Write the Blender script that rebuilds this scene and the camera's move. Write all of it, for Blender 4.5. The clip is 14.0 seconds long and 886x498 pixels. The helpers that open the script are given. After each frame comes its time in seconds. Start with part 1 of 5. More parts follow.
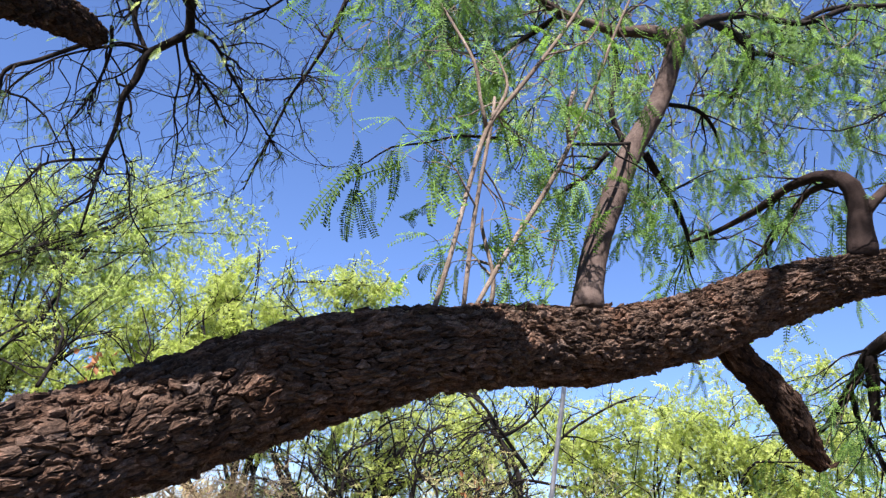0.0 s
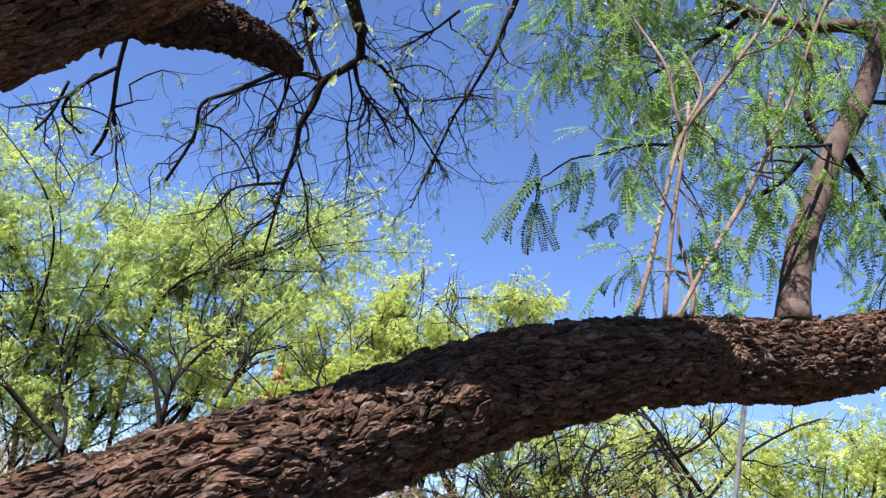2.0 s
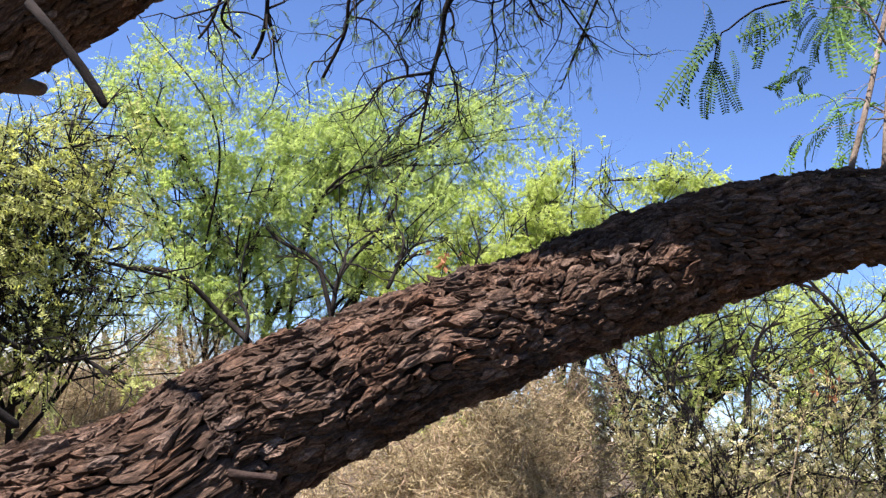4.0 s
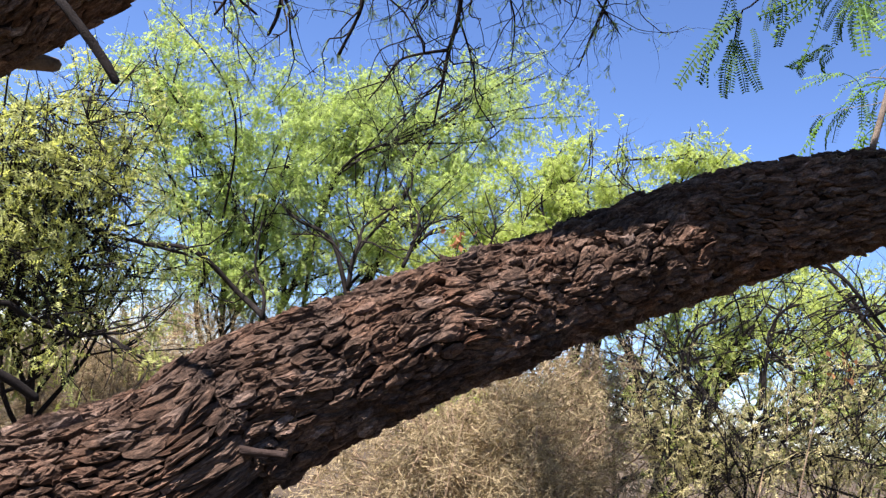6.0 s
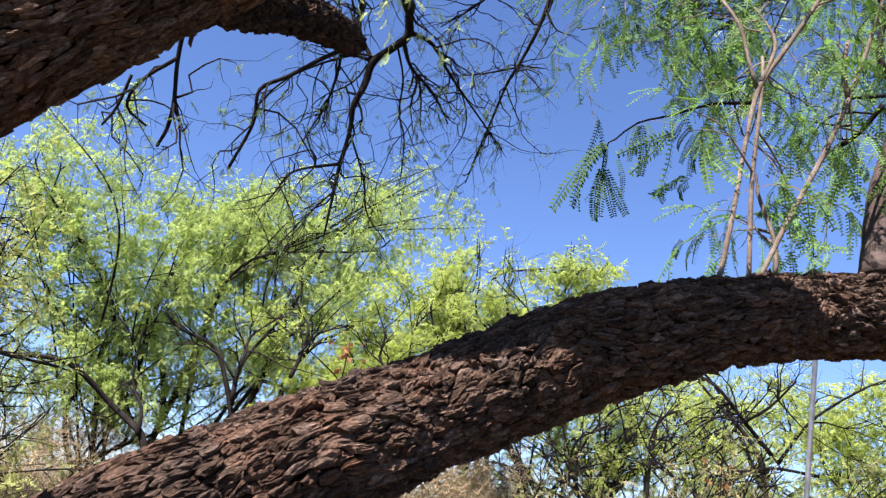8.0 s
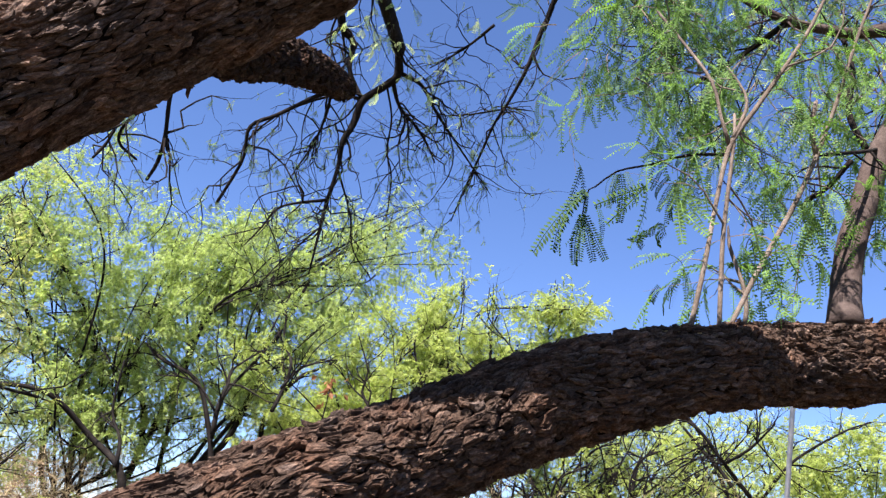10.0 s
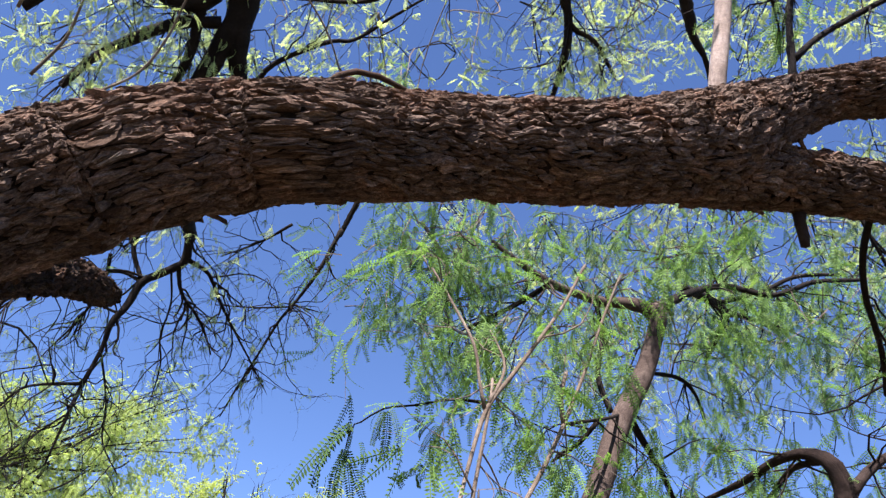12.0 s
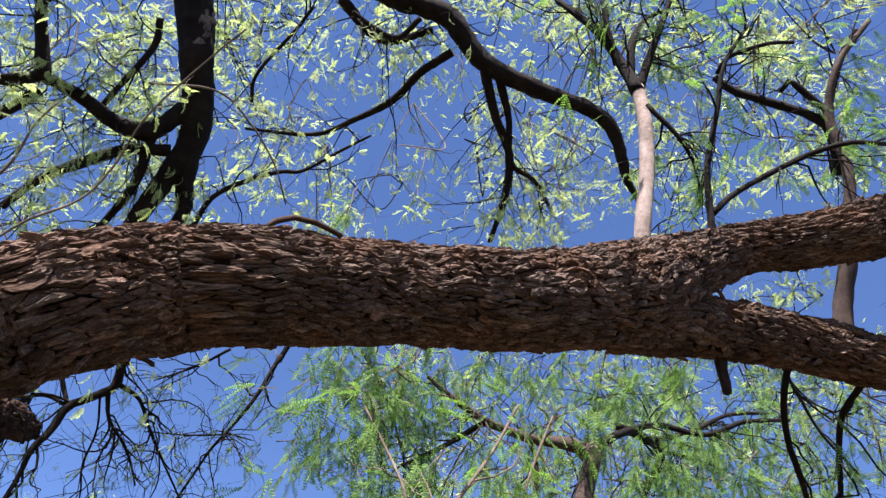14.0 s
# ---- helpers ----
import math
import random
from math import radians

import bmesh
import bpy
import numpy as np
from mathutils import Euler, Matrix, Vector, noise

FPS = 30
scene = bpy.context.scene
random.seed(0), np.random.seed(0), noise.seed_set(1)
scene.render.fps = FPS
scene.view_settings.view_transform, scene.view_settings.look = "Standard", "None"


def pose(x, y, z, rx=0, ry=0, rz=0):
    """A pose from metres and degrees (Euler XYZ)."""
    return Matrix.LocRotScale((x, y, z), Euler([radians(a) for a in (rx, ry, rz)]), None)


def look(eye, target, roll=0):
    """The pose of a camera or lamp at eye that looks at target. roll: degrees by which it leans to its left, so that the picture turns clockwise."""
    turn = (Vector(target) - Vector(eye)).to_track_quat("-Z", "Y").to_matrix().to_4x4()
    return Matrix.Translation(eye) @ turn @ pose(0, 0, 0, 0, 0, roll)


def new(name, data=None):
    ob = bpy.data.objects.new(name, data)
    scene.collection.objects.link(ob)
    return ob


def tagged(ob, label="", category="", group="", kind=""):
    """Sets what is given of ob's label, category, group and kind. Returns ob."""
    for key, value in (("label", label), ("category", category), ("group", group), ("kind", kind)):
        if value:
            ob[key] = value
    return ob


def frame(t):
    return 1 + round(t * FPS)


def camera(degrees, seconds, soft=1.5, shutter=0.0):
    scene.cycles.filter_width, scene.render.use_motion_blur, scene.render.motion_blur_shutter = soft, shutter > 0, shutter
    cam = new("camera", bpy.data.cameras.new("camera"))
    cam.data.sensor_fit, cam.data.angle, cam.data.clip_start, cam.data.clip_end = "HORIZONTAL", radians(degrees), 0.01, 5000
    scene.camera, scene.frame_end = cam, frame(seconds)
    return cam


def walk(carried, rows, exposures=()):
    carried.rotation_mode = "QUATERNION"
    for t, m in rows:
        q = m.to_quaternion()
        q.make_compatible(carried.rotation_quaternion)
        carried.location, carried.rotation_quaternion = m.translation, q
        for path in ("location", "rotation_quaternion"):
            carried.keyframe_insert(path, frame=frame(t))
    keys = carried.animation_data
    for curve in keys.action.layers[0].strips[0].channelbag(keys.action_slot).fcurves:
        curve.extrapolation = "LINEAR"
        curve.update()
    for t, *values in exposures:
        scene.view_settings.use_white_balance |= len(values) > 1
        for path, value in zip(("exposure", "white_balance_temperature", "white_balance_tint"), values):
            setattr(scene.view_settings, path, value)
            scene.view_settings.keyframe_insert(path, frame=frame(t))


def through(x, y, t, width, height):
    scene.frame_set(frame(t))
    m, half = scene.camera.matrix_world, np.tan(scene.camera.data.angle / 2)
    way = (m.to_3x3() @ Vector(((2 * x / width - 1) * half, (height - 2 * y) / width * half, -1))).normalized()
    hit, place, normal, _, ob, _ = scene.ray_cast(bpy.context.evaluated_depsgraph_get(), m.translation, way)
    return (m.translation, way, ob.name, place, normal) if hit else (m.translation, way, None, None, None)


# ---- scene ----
cam = camera(58.1, 14.0, soft=1.35)
PATH = [
    (0, (0.029, 0.076, 1.613), (-0.068, 1.941, 2.329), 5.4),
    (0.5, (-0.044, 0.073, 1.614), (-0.355, 1.911, 2.34), 8.5),
    (1, (-0.095, 0.078, 1.614), (-0.507, 1.886, 2.365), 9.4),
    (1.5, (-0.092, 0.079, 1.609), (-0.547, 1.875, 2.363), 9.2),
    (2, (-0.057, 0.075, 1.595), (-0.533, 1.883, 2.306), 8.7),
    (2.5, (-0.064, 0.09, 1.571), (-0.564, 1.928, 2.179), 7.3),
    (3, (-0.111, 0.105, 1.563), (-0.683, 1.955, 2.066), 6.5),
    (3.5, (-0.137, 0.087, 1.556), (-0.834, 1.905, 2.013), 6.7),
    (3.7, (-0.142, 0.085, 1.549), (-0.906, 1.882, 1.982), 7.5),
    (5.8, (-0.163, 0.093, 1.549), (-1.015, 1.872, 1.885), 8.5),
    (6, (-0.146, 0.092, 1.552), (-0.978, 1.877, 1.9), 8.6),
    (6.5, (-0.122, 0.071, 1.55), (-0.914, 1.865, 1.943), 9.5),
    (7, (-0.116, 0.056, 1.563), (-0.842, 1.854, 2.053), 8.8),
    (7.5, (-0.12, 0.053, 1.573), (-0.755, 1.854, 2.167), 7.4),
    (8, (-0.112, 0.048, 1.57), (-0.703, 1.848, 2.209), 7.2),
    (8.2, (-0.1, 0.034, 1.579), (-0.687, 1.843, 2.199), 7.8),
    (10.5, (-0.084, -0.01, 1.571), (-0.622, 1.766, 2.316), 8.0),
    (11, (-0.049, -0.018, 1.582), (-0.501, 1.768, 2.361), 7.9),
    (11.5, (-0.035, -0.035, 1.663), (-0.241, 1.701, 2.636), 7.4),
    (12, (-0.045, -0.055, 1.713), (-0.122, 1.556, 2.895), 7.6),
    (12.5, (-0.02, -0.089, 1.704), (-0.053, 1.438, 2.996), 7.8),
    (13, (0.0, -0.098, 1.722), (-0.029, 1.371, 3.079), 8.5),
    (13.5, (-0.013, -0.109, 1.723), (-0.036, 1.327, 3.116), 8.3),
    (14, (-0.02, -0.114, 1.728), (0.001, 1.29, 3.152), 6.7),
]
walk(cam, [(t, look(eye, target, roll)) for t, eye, target, roll in PATH], [(0.0, 2.0, 5900.0, 24.0), (14.0, 2.0, 5900.0, 24.0)])

# ---- light ----
SUN_ELEVATION, SUN_AZIMUTH = 57.0, 197.0   # azimuth clockwise from +y (north)
world = bpy.data.worlds.new("sky")
scene.world = world
world.use_nodes = True
sky = world.node_tree.nodes.new("ShaderNodeTexSky")
sky.sky_type = "NISHITA"
sky.sun_disc = False
sky.sun_elevation = radians(SUN_ELEVATION)
sky.sun_rotation = radians(SUN_AZIMUTH)
sky.altitude = 900.0
sky.air_density, sky.dust_density, sky.ozone_density = 1.0, 0.0, 6.0
background = world.node_tree.nodes["Background"]
background.inputs["Strength"].default_value = 0.052
world.node_tree.links.new(sky.outputs["Color"], background.inputs["Color"])

sun_lamp = new("sun", bpy.data.lights.new("sun", "SUN"))
sun_lamp.data.energy, sun_lamp.data.angle, sun_lamp.data.color = 5.0, radians(0.55), (1.0, 0.93, 0.81)
sun_way = Vector((math.sin(radians(SUN_AZIMUTH)) * math.cos(radians(SUN_ELEVATION)), math.cos(radians(SUN_AZIMUTH)) * math.cos(radians(SUN_ELEVATION)), math.sin(radians(SUN_ELEVATION))))
sun_lamp.matrix_world = look(sun_way * 30, (0, 0, 0))


# ---- materials ----
class Nodes:
    """A small builder for node materials."""

    def __init__(self, name):
        self.mat = bpy.data.materials.new(name)
        self.mat.use_nodes = True
        self.tree = self.mat.node_tree
        self.shader = self.tree.nodes["Principled BSDF"]
        self.out = self.tree.nodes["Material Output"]
        self.place = self.tree.nodes.new("ShaderNodeTexCoord").outputs["Object"]

    def add(self, kind, **values):
        node = self.tree.nodes.new(kind)
        for key, value in values.items():
            node.inputs[key].default_value = value
        return node

    def link(self, a, b):
        self.tree.links.new(a, b)

    def noise(self, scale, detail=4.0, rough=0.6, stretch=None, coord=None):
        coord = coord or self.place
        if stretch:
            m = self.add("ShaderNodeMapping")
            m.inputs["Scale"].default_value = stretch
            self.link(coord, m.inputs["Vector"])
            coord = m.outputs["Vector"]
        n = self.add("ShaderNodeTexNoise", Scale=scale, Detail=detail, Roughness=rough)
        self.link(coord, n.inputs["Vector"])
        return n.outputs["Fac"]

    def ramp(self, value, stops):
        r = self.add("ShaderNodeValToRGB")
        while len(r.color_ramp.elements) < len(stops):
            r.color_ramp.elements.new(0.5)
        for e, (at, colour) in zip(r.color_ramp.elements, stops):
            e.position, e.color = at, (*colour, 1.0)
        self.link(value, r.inputs["Fac"])
        return r.outputs["Color"]

    def mix(self, fac, a, b, blend="MIX"):
        m = self.tree.nodes.new("ShaderNodeMix")
        m.data_type, m.blend_type = "RGBA", blend
        for value, socket in ((fac, m.inputs[0]), (a, m.inputs[6]), (b, m.inputs[7])):
            if isinstance(value, (int, float)):
                socket.default_value = value
            elif isinstance(value, tuple):
                socket.default_value = (*value, 1.0)
            else:
                self.link(value, socket)
        return m.outputs[2]

    def bump(self, height, strength, distance):
        b = self.add("ShaderNodeBump", Strength=strength, Distance=distance)
        self.link(height, b.inputs["Height"])
        self.link(b.outputs["Normal"], self.shader.inputs["Normal"])

    def island(self):
        return self.tree.nodes.new("ShaderNodeNewGeometry").outputs["Random Per Island"]

    def each(self):
        return self.tree.nodes.new("ShaderNodeObjectInfo").outputs["Random"]

    def attribute(self, name):
        a = self.tree.nodes.new("ShaderNodeAttribute")
        a.attribute_name = name
        return a.outputs["Fac"]

    def vector(self, name):
        a = self.tree.nodes.new("ShaderNodeAttribute")
        a.attribute_name = name
        return a.outputs["Vector"]

    def finish(self, colour, rough=0.8, specular=0.3):
        if isinstance(colour, tuple):
            self.shader.inputs["Base Color"].default_value = (*colour, 1.0)
        else:
            self.link(colour, self.shader.inputs["Base Color"])
        self.shader.inputs["Roughness"].default_value = rough
        self.shader.inputs["Specular IOR Level"].default_value = specular
        return self.mat


def bark_material(name, low, mid, high, plates=True):
    n = Nodes(name)
    blotch = n.noise(9.0, 5.0, 0.65)
    grain = n.noise(70.0, 6.0, 0.7)
    fine = n.noise(330.0, 4.0, 0.7)
    colour = n.ramp(blotch, [(0.30, low), (0.52, mid), (0.75, high)])
    if plates:
        colour = n.mix(0.75, colour, n.ramp(n.attribute("plate"), [(0.0, (0.55, 0.5, 0.5)), (0.35, (0.95, 0.9, 0.86)), (0.7, (1.15, 1.08, 1.04)), (1.0, (1.5, 1.5, 1.5))]), "MULTIPLY")
    colour = n.mix(0.8, colour, n.ramp(grain, [(0.25, (0.55, 0.52, 0.5)), (0.55, (1.0, 1.0, 1.0)), (0.8, (1.5, 1.48, 1.45))]), "MULTIPLY")
    colour = n.mix(0.5, colour, n.ramp(fine, [(0.3, (0.6, 0.6, 0.6)), (0.7, (1.4, 1.4, 1.4))]), "MULTIPLY")
    n.bump(n.mix(0.45, grain, fine), 0.8, 0.006)
    return n.finish(colour, 0.9, 0.12)


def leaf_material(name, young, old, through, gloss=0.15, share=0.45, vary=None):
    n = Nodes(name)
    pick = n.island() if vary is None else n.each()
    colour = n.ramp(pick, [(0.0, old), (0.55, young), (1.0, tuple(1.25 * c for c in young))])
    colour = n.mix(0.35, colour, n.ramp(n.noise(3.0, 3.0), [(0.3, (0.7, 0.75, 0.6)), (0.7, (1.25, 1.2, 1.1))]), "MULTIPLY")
    n.finish(colour, 0.62, gloss)
    back = n.add("ShaderNodeBsdfTranslucent")
    n.link(n.mix(1.0, colour, through, "MULTIPLY"), back.inputs["Color"])
    both = n.add("ShaderNodeMixShader", Fac=share)
    n.link(n.shader.outputs[0], both.inputs[1])
    n.link(back.outputs[0], both.inputs[2])
    n.link(both.outputs[0], n.out.inputs["Surface"])
    return n.mat


BARK = bark_material("rough_bark", (0.020, 0.014, 0.011), (0.038, 0.027, 0.021), (0.07, 0.053, 0.043))
def plate_material(name, single=False):
    """Dry bark plates: grey-brown to reddish, each a little different, with fine cracks."""
    n = Nodes(name)
    skin = n.vector("skin")
    colour = n.ramp(n.attribute("plate") if single else n.island(), [(0.15, (0.012, 0.0080, 0.0056)), (0.34, (0.046, 0.0290, 0.0190)), (0.46, (0.082, 0.056, 0.0390)), (0.58, (0.120, 0.088, 0.067)), (0.75, (0.20, 0.158, 0.124))])
    blotch = n.noise(9.0, 5.0, 0.65)
    colour = n.mix(0.85, colour, n.ramp(blotch, [(0.3, (0.55, 0.60, 0.66)), (0.5, (1.0, 0.98, 0.96)), (0.7, (1.5, 1.22, 1.05))]), "MULTIPLY")
    grain = n.noise(85.0, 9.0, 0.80, (1.0, 2.6, 1.6), skin)
    fine = n.noise(330.0, 6.0, 0.8, (1.0, 1.8, 1.5), skin)
    layers = n.noise(38.0, 6.0, 0.7, (1.0, 2.2, 1.0), skin)
    colour = n.mix(0.95, colour, n.ramp(grain, [(0.34, (0.32, 0.31, 0.30)), (0.49, (0.9, 0.89, 0.87)), (0.66, (2.1, 2.05, 1.98))]), "MULTIPLY")
    colour = n.mix(0.7, colour, n.ramp(layers, [(0.40, (0.45, 0.44, 0.43)), (0.5, (1.0, 1.0, 1.0)), (0.62, (1.5, 1.45, 1.4))]), "MULTIPLY")
    colour = n.mix(0.75, colour, n.ramp(fine, [(0.35, (0.45, 0.45, 0.45)), (0.65, (1.6, 1.6, 1.6))]), "MULTIPLY")
    n.bump(n.mix(0.5, n.mix(0.4, grain, layers), fine), 0.9, 0.006)
    return n.finish(colour, 0.92, 0.08)


BARK_PLATE = plate_material("bark_plate", True)
BARK_BASE = plate_material("bark_under_plates", True)
BARK_LOOSE = bark_material("loose_bark", (0.030, 0.0175, 0.0105), (0.060, 0.0355, 0.0215), (0.10, 0.064, 0.042), False)
BARK_YOUNG = bark_material("young_bark", (0.0338, 0.0232, 0.018), (0.0638, 0.0465, 0.0368), (0.109, 0.084, 0.0675), False)
# Near-black copy of the bark; the shade on overhead branches is put into its colour.
BARK_SHADE_TONE = bark_material("shade_toned_bark", (0.00675, 0.00525, 0.00413), (0.0128, 0.00975, 0.0075), (0.027, 0.021, 0.0165), False)
SHOOT = bark_material("shoot_bark", (0.075, 0.058, 0.042), (0.145, 0.115, 0.085), (0.28, 0.235, 0.185), False)
PALE_BARK = bark_material("pale_bark", (0.17, 0.13, 0.10), (0.32, 0.255, 0.205), (0.46, 0.385, 0.32), False)
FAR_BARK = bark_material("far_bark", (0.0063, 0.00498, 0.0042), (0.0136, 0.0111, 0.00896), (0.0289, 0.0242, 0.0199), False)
STRAW = bark_material("dry_stems", (0.15, 0.10, 0.06), (0.26, 0.185, 0.11), (0.42, 0.33, 0.22), False)
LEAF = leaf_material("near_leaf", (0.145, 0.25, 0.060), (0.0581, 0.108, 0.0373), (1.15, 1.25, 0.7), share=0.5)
# Greyer copy of the near leaf, coloured for leaves in shade.
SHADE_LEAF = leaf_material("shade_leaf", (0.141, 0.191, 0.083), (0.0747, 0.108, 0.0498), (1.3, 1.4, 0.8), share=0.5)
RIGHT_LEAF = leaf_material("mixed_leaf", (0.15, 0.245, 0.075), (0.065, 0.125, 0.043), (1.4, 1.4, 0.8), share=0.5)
# Darker copy of the leaf green, with backlit shade put into its colour.
LEAF_PART = leaf_material("shade_toned_leaf", (0.042, 0.085, 0.022), (0.020, 0.046, 0.014), (1.3, 1.5, 0.7), share=0.3, vary="each")
# Much lighter copy of the near leaf; its colour stands in for backlight.
CANOPY_LIT = leaf_material("lit_canopy_leaf", (0.37, 0.43, 0.19), (0.23, 0.30, 0.125), (1.35, 1.4, 1.0), share=0.55)
TREE_LEAF = leaf_material("tree_leaf", (0.355, 0.43, 0.138), (0.22, 0.29, 0.093), (1.15, 1.2, 0.88), share=0.55)
LIME_LEAF = leaf_material("lime_leaf", (0.385, 0.445, 0.122), (0.245, 0.30, 0.087), (1.15, 1.2, 0.85), share=0.55)
OLIVE_LEAF = leaf_material("olive_leaf", (0.36, 0.38, 0.14), (0.21, 0.235, 0.085), (1.4, 1.4, 0.8), share=0.5)
GREY_LEAF = leaf_material("grey_leaf", (0.46, 0.41, 0.20), (0.26, 0.215, 0.11), (1.1, 1.2, 0.9), share=0.45)
STRAW_LEAF = leaf_material("straw_leaf", (0.33, 0.265, 0.15), (0.10, 0.075, 0.042), (1.1, 1.1, 0.9), share=0.3)
DEAD_LEAF = leaf_material("dead_leaf", (0.252, 0.119, 0.049), (0.175, 0.077, 0.035), (1.2, 1.0, 0.8), share=0.3)


# ---- geometry helpers ----
class Geo:
    """Gathers vertices, quads and triangles for one mesh."""

    def __init__(self):
        self.v, self.quads, self.tris, self.plate, self.skin, self.n = [], [], [], [], [], 0

    def add(self, verts, quads=None, tris=None, plate=None, skin=None):
        verts = np.asarray(verts, np.float32).reshape(-1, 3)
        self.v.append(verts)
        if quads is not None and len(quads):
            self.quads.append(np.asarray(quads, np.int32).reshape(-1, 4) + self.n)
        if tris is not None and len(tris):
            self.tris.append(np.asarray(tris, np.int32).reshape(-1, 3) + self.n)
        if plate is not None:
            self.plate.append(np.asarray(plate, np.float32).ravel())
        if skin is not None:
            self.skin.append(np.asarray(skin, np.float32).reshape(-1, 3))
        self.n += len(verts)

    def mesh(self, name, mat, smooth=False):
        me = bpy.data.meshes.new(name)
        v = np.concatenate(self.v) if self.v else np.zeros((0, 3), np.float32)
        q = np.concatenate(self.quads) if self.quads else np.zeros((0, 4), np.int32)
        t = np.concatenate(self.tris) if self.tris else np.zeros((0, 3), np.int32)
        me.vertices.add(len(v))
        me.vertices.foreach_set("co", v.ravel())
        me.loops.add(4 * len(q) + 3 * len(t))
        me.loops.foreach_set("vertex_index", np.concatenate([q.ravel(), t.ravel()]).astype(np.int32))
        me.polygons.add(len(q) + len(t))
        me.polygons.foreach_set("loop_start", np.concatenate([4 * np.arange(len(q)), 4 * len(q) + 3 * np.arange(len(t))]).astype(np.int32))
        me.update(calc_edges=True)
        if self.plate and sum(len(p) for p in self.plate) == len(v):
            me.attributes.new("plate", "FLOAT", "POINT").data.foreach_set("value", np.concatenate(self.plate))
        if self.skin:
            me.attributes.new("skin", "FLOAT_VECTOR", "POINT").data.foreach_set("vector", np.concatenate(self.skin).ravel())
        me.polygons.foreach_set("use_smooth", np.full(len(me.polygons), smooth))
        me.materials.append(mat)
        me.validate()
        return me


def part(name, geo, mat, parent, label="", kind="", smooth=False):
    """Links a Geo as one mesh under a thing or a part."""
    ob = new(name, geo.mesh(name, mat, smooth))
    ob.parent = parent
    return tagged(ob, label=label, kind=kind)


def thing(name, label, category, group="", at=(0, 0, 0), kind=""):
    """An Empty at the base of a thing; its parts are given in world places, and the Empty stays at the origin of them."""
    ob = new(name)
    ob.empty_display_size = 0.2
    return tagged(ob, label=label, category=category, group=group, kind=kind)


def spline(ctrl, step):
    """Catmull-Rom points, every step metres, through rows of x, y, z, radius."""
    c = np.asarray(ctrl, float)
    c = np.vstack([2 * c[0] - c[1], c, 2 * c[-1] - c[-2]])
    c[0, 3], c[-1, 3] = c[1, 3], c[-2, 3]
    out = []
    for i in range(1, len(c) - 2):
        n = max(1, int(np.linalg.norm(c[i + 1, :3] - c[i, :3]) / step))
        t = np.linspace(0, 1, n, endpoint=False)[:, None]
        p0, p1, p2, p3 = c[i - 1], c[i], c[i + 1], c[i + 2]
        out.append(0.5 * (2 * p1 + (p2 - p0) * t + (2 * p0 - 5 * p1 + 4 * p2 - p3) * t**2 + (3 * p1 - p0 - 3 * p2 + p3) * t**3))
    out.append(c[-2][None])
    return np.vstack(out)


def frames_along(p):
    """Unit tangent and two carried-along normals at each point of a line."""
    t = np.gradient(p, axis=0)
    t /= np.linalg.norm(t, axis=1)[:, None] + 1e-12
    a = np.cross(t[0], (0, 0, 1.0))
    if np.linalg.norm(a) < 1e-3:
        a = np.cross(t[0], (1.0, 0, 0))
    a /= np.linalg.norm(a)
    u = np.empty_like(t)
    for i in range(len(t)):
        a = a - t[i] * (a @ t[i])
        a /= np.linalg.norm(a) + 1e-12
        u[i] = a
    return t, u, np.cross(t, u)


def ring_quads(rings, sides):
    i, j = np.meshgrid(np.arange(rings - 1), np.arange(sides), indexing="ij")
    k = (j + 1) % sides
    return np.stack([i * sides + j, i * sides + k, (i + 1) * sides + k, (i + 1) * sides + j], -1).reshape(-1, 4)


def tube(geo, ctrl, sides=6, step=0.05, rough=0.0, rng=None, cap=True):
    """A tapered, slightly uneven round branch."""
    rows = spline(ctrl, step) if len(ctrl) > 2 else np.asarray(ctrl, float)
    p, r = rows[:, :3], np.maximum(rows[:, 3], 0.0004)
    _, u, w = frames_along(p)
    a = np.arange(sides) * 2 * np.pi / sides
    rr = np.repeat(r[:, None], sides, 1)
    if rough and rng is not None:
        rr = rr * (1 + rough * rng.standard_normal(rr.shape))
    v = p[:, None] + rr[..., None] * (np.cos(a)[None, :, None] * u[:, None] + np.sin(a)[None, :, None] * w[:, None])
    tris = []
    if cap:
        n = len(p)
        v = np.concatenate([v.reshape(-1, 3), p[:1], p[-1:] + (p[-1:] - p[-2:-1]) * 0.2])
        for j in range(sides):
            k = (j + 1) % sides
            tris += [(n * sides, k, j), (n * sides + 1, (n - 1) * sides + j, (n - 1) * sides + k)]
    geo.add(v, ring_quads(len(p), sides), tris)
    return rows


def hashed(*cells):
    """Random values from 0 to 1 for whole-number cells."""
    h = np.zeros(np.broadcast(*cells).shape)
    for k, c in enumerate(cells):
        h = h + np.asarray(c) * (127.1 + 184.6 * k)
    return np.modf(np.abs(np.sin(h) * 43758.5453))[0]


def soft_noise(x, y, period):
    """Smooth value noise that repeats after period cells of y."""
    x0, y0 = np.floor(x), np.floor(y)
    fx, fy = x - x0, y - y0
    fx, fy = fx * fx * (3 - 2 * fx), fy * fy * (3 - 2 * fy)
    at = lambda i, j: hashed(x0 + i, np.mod(y0 + j, period))
    return (at(0, 0) * (1 - fx) + at(1, 0) * fx) * (1 - fy) + (at(0, 1) * (1 - fx) + at(1, 1) * fx) * fy


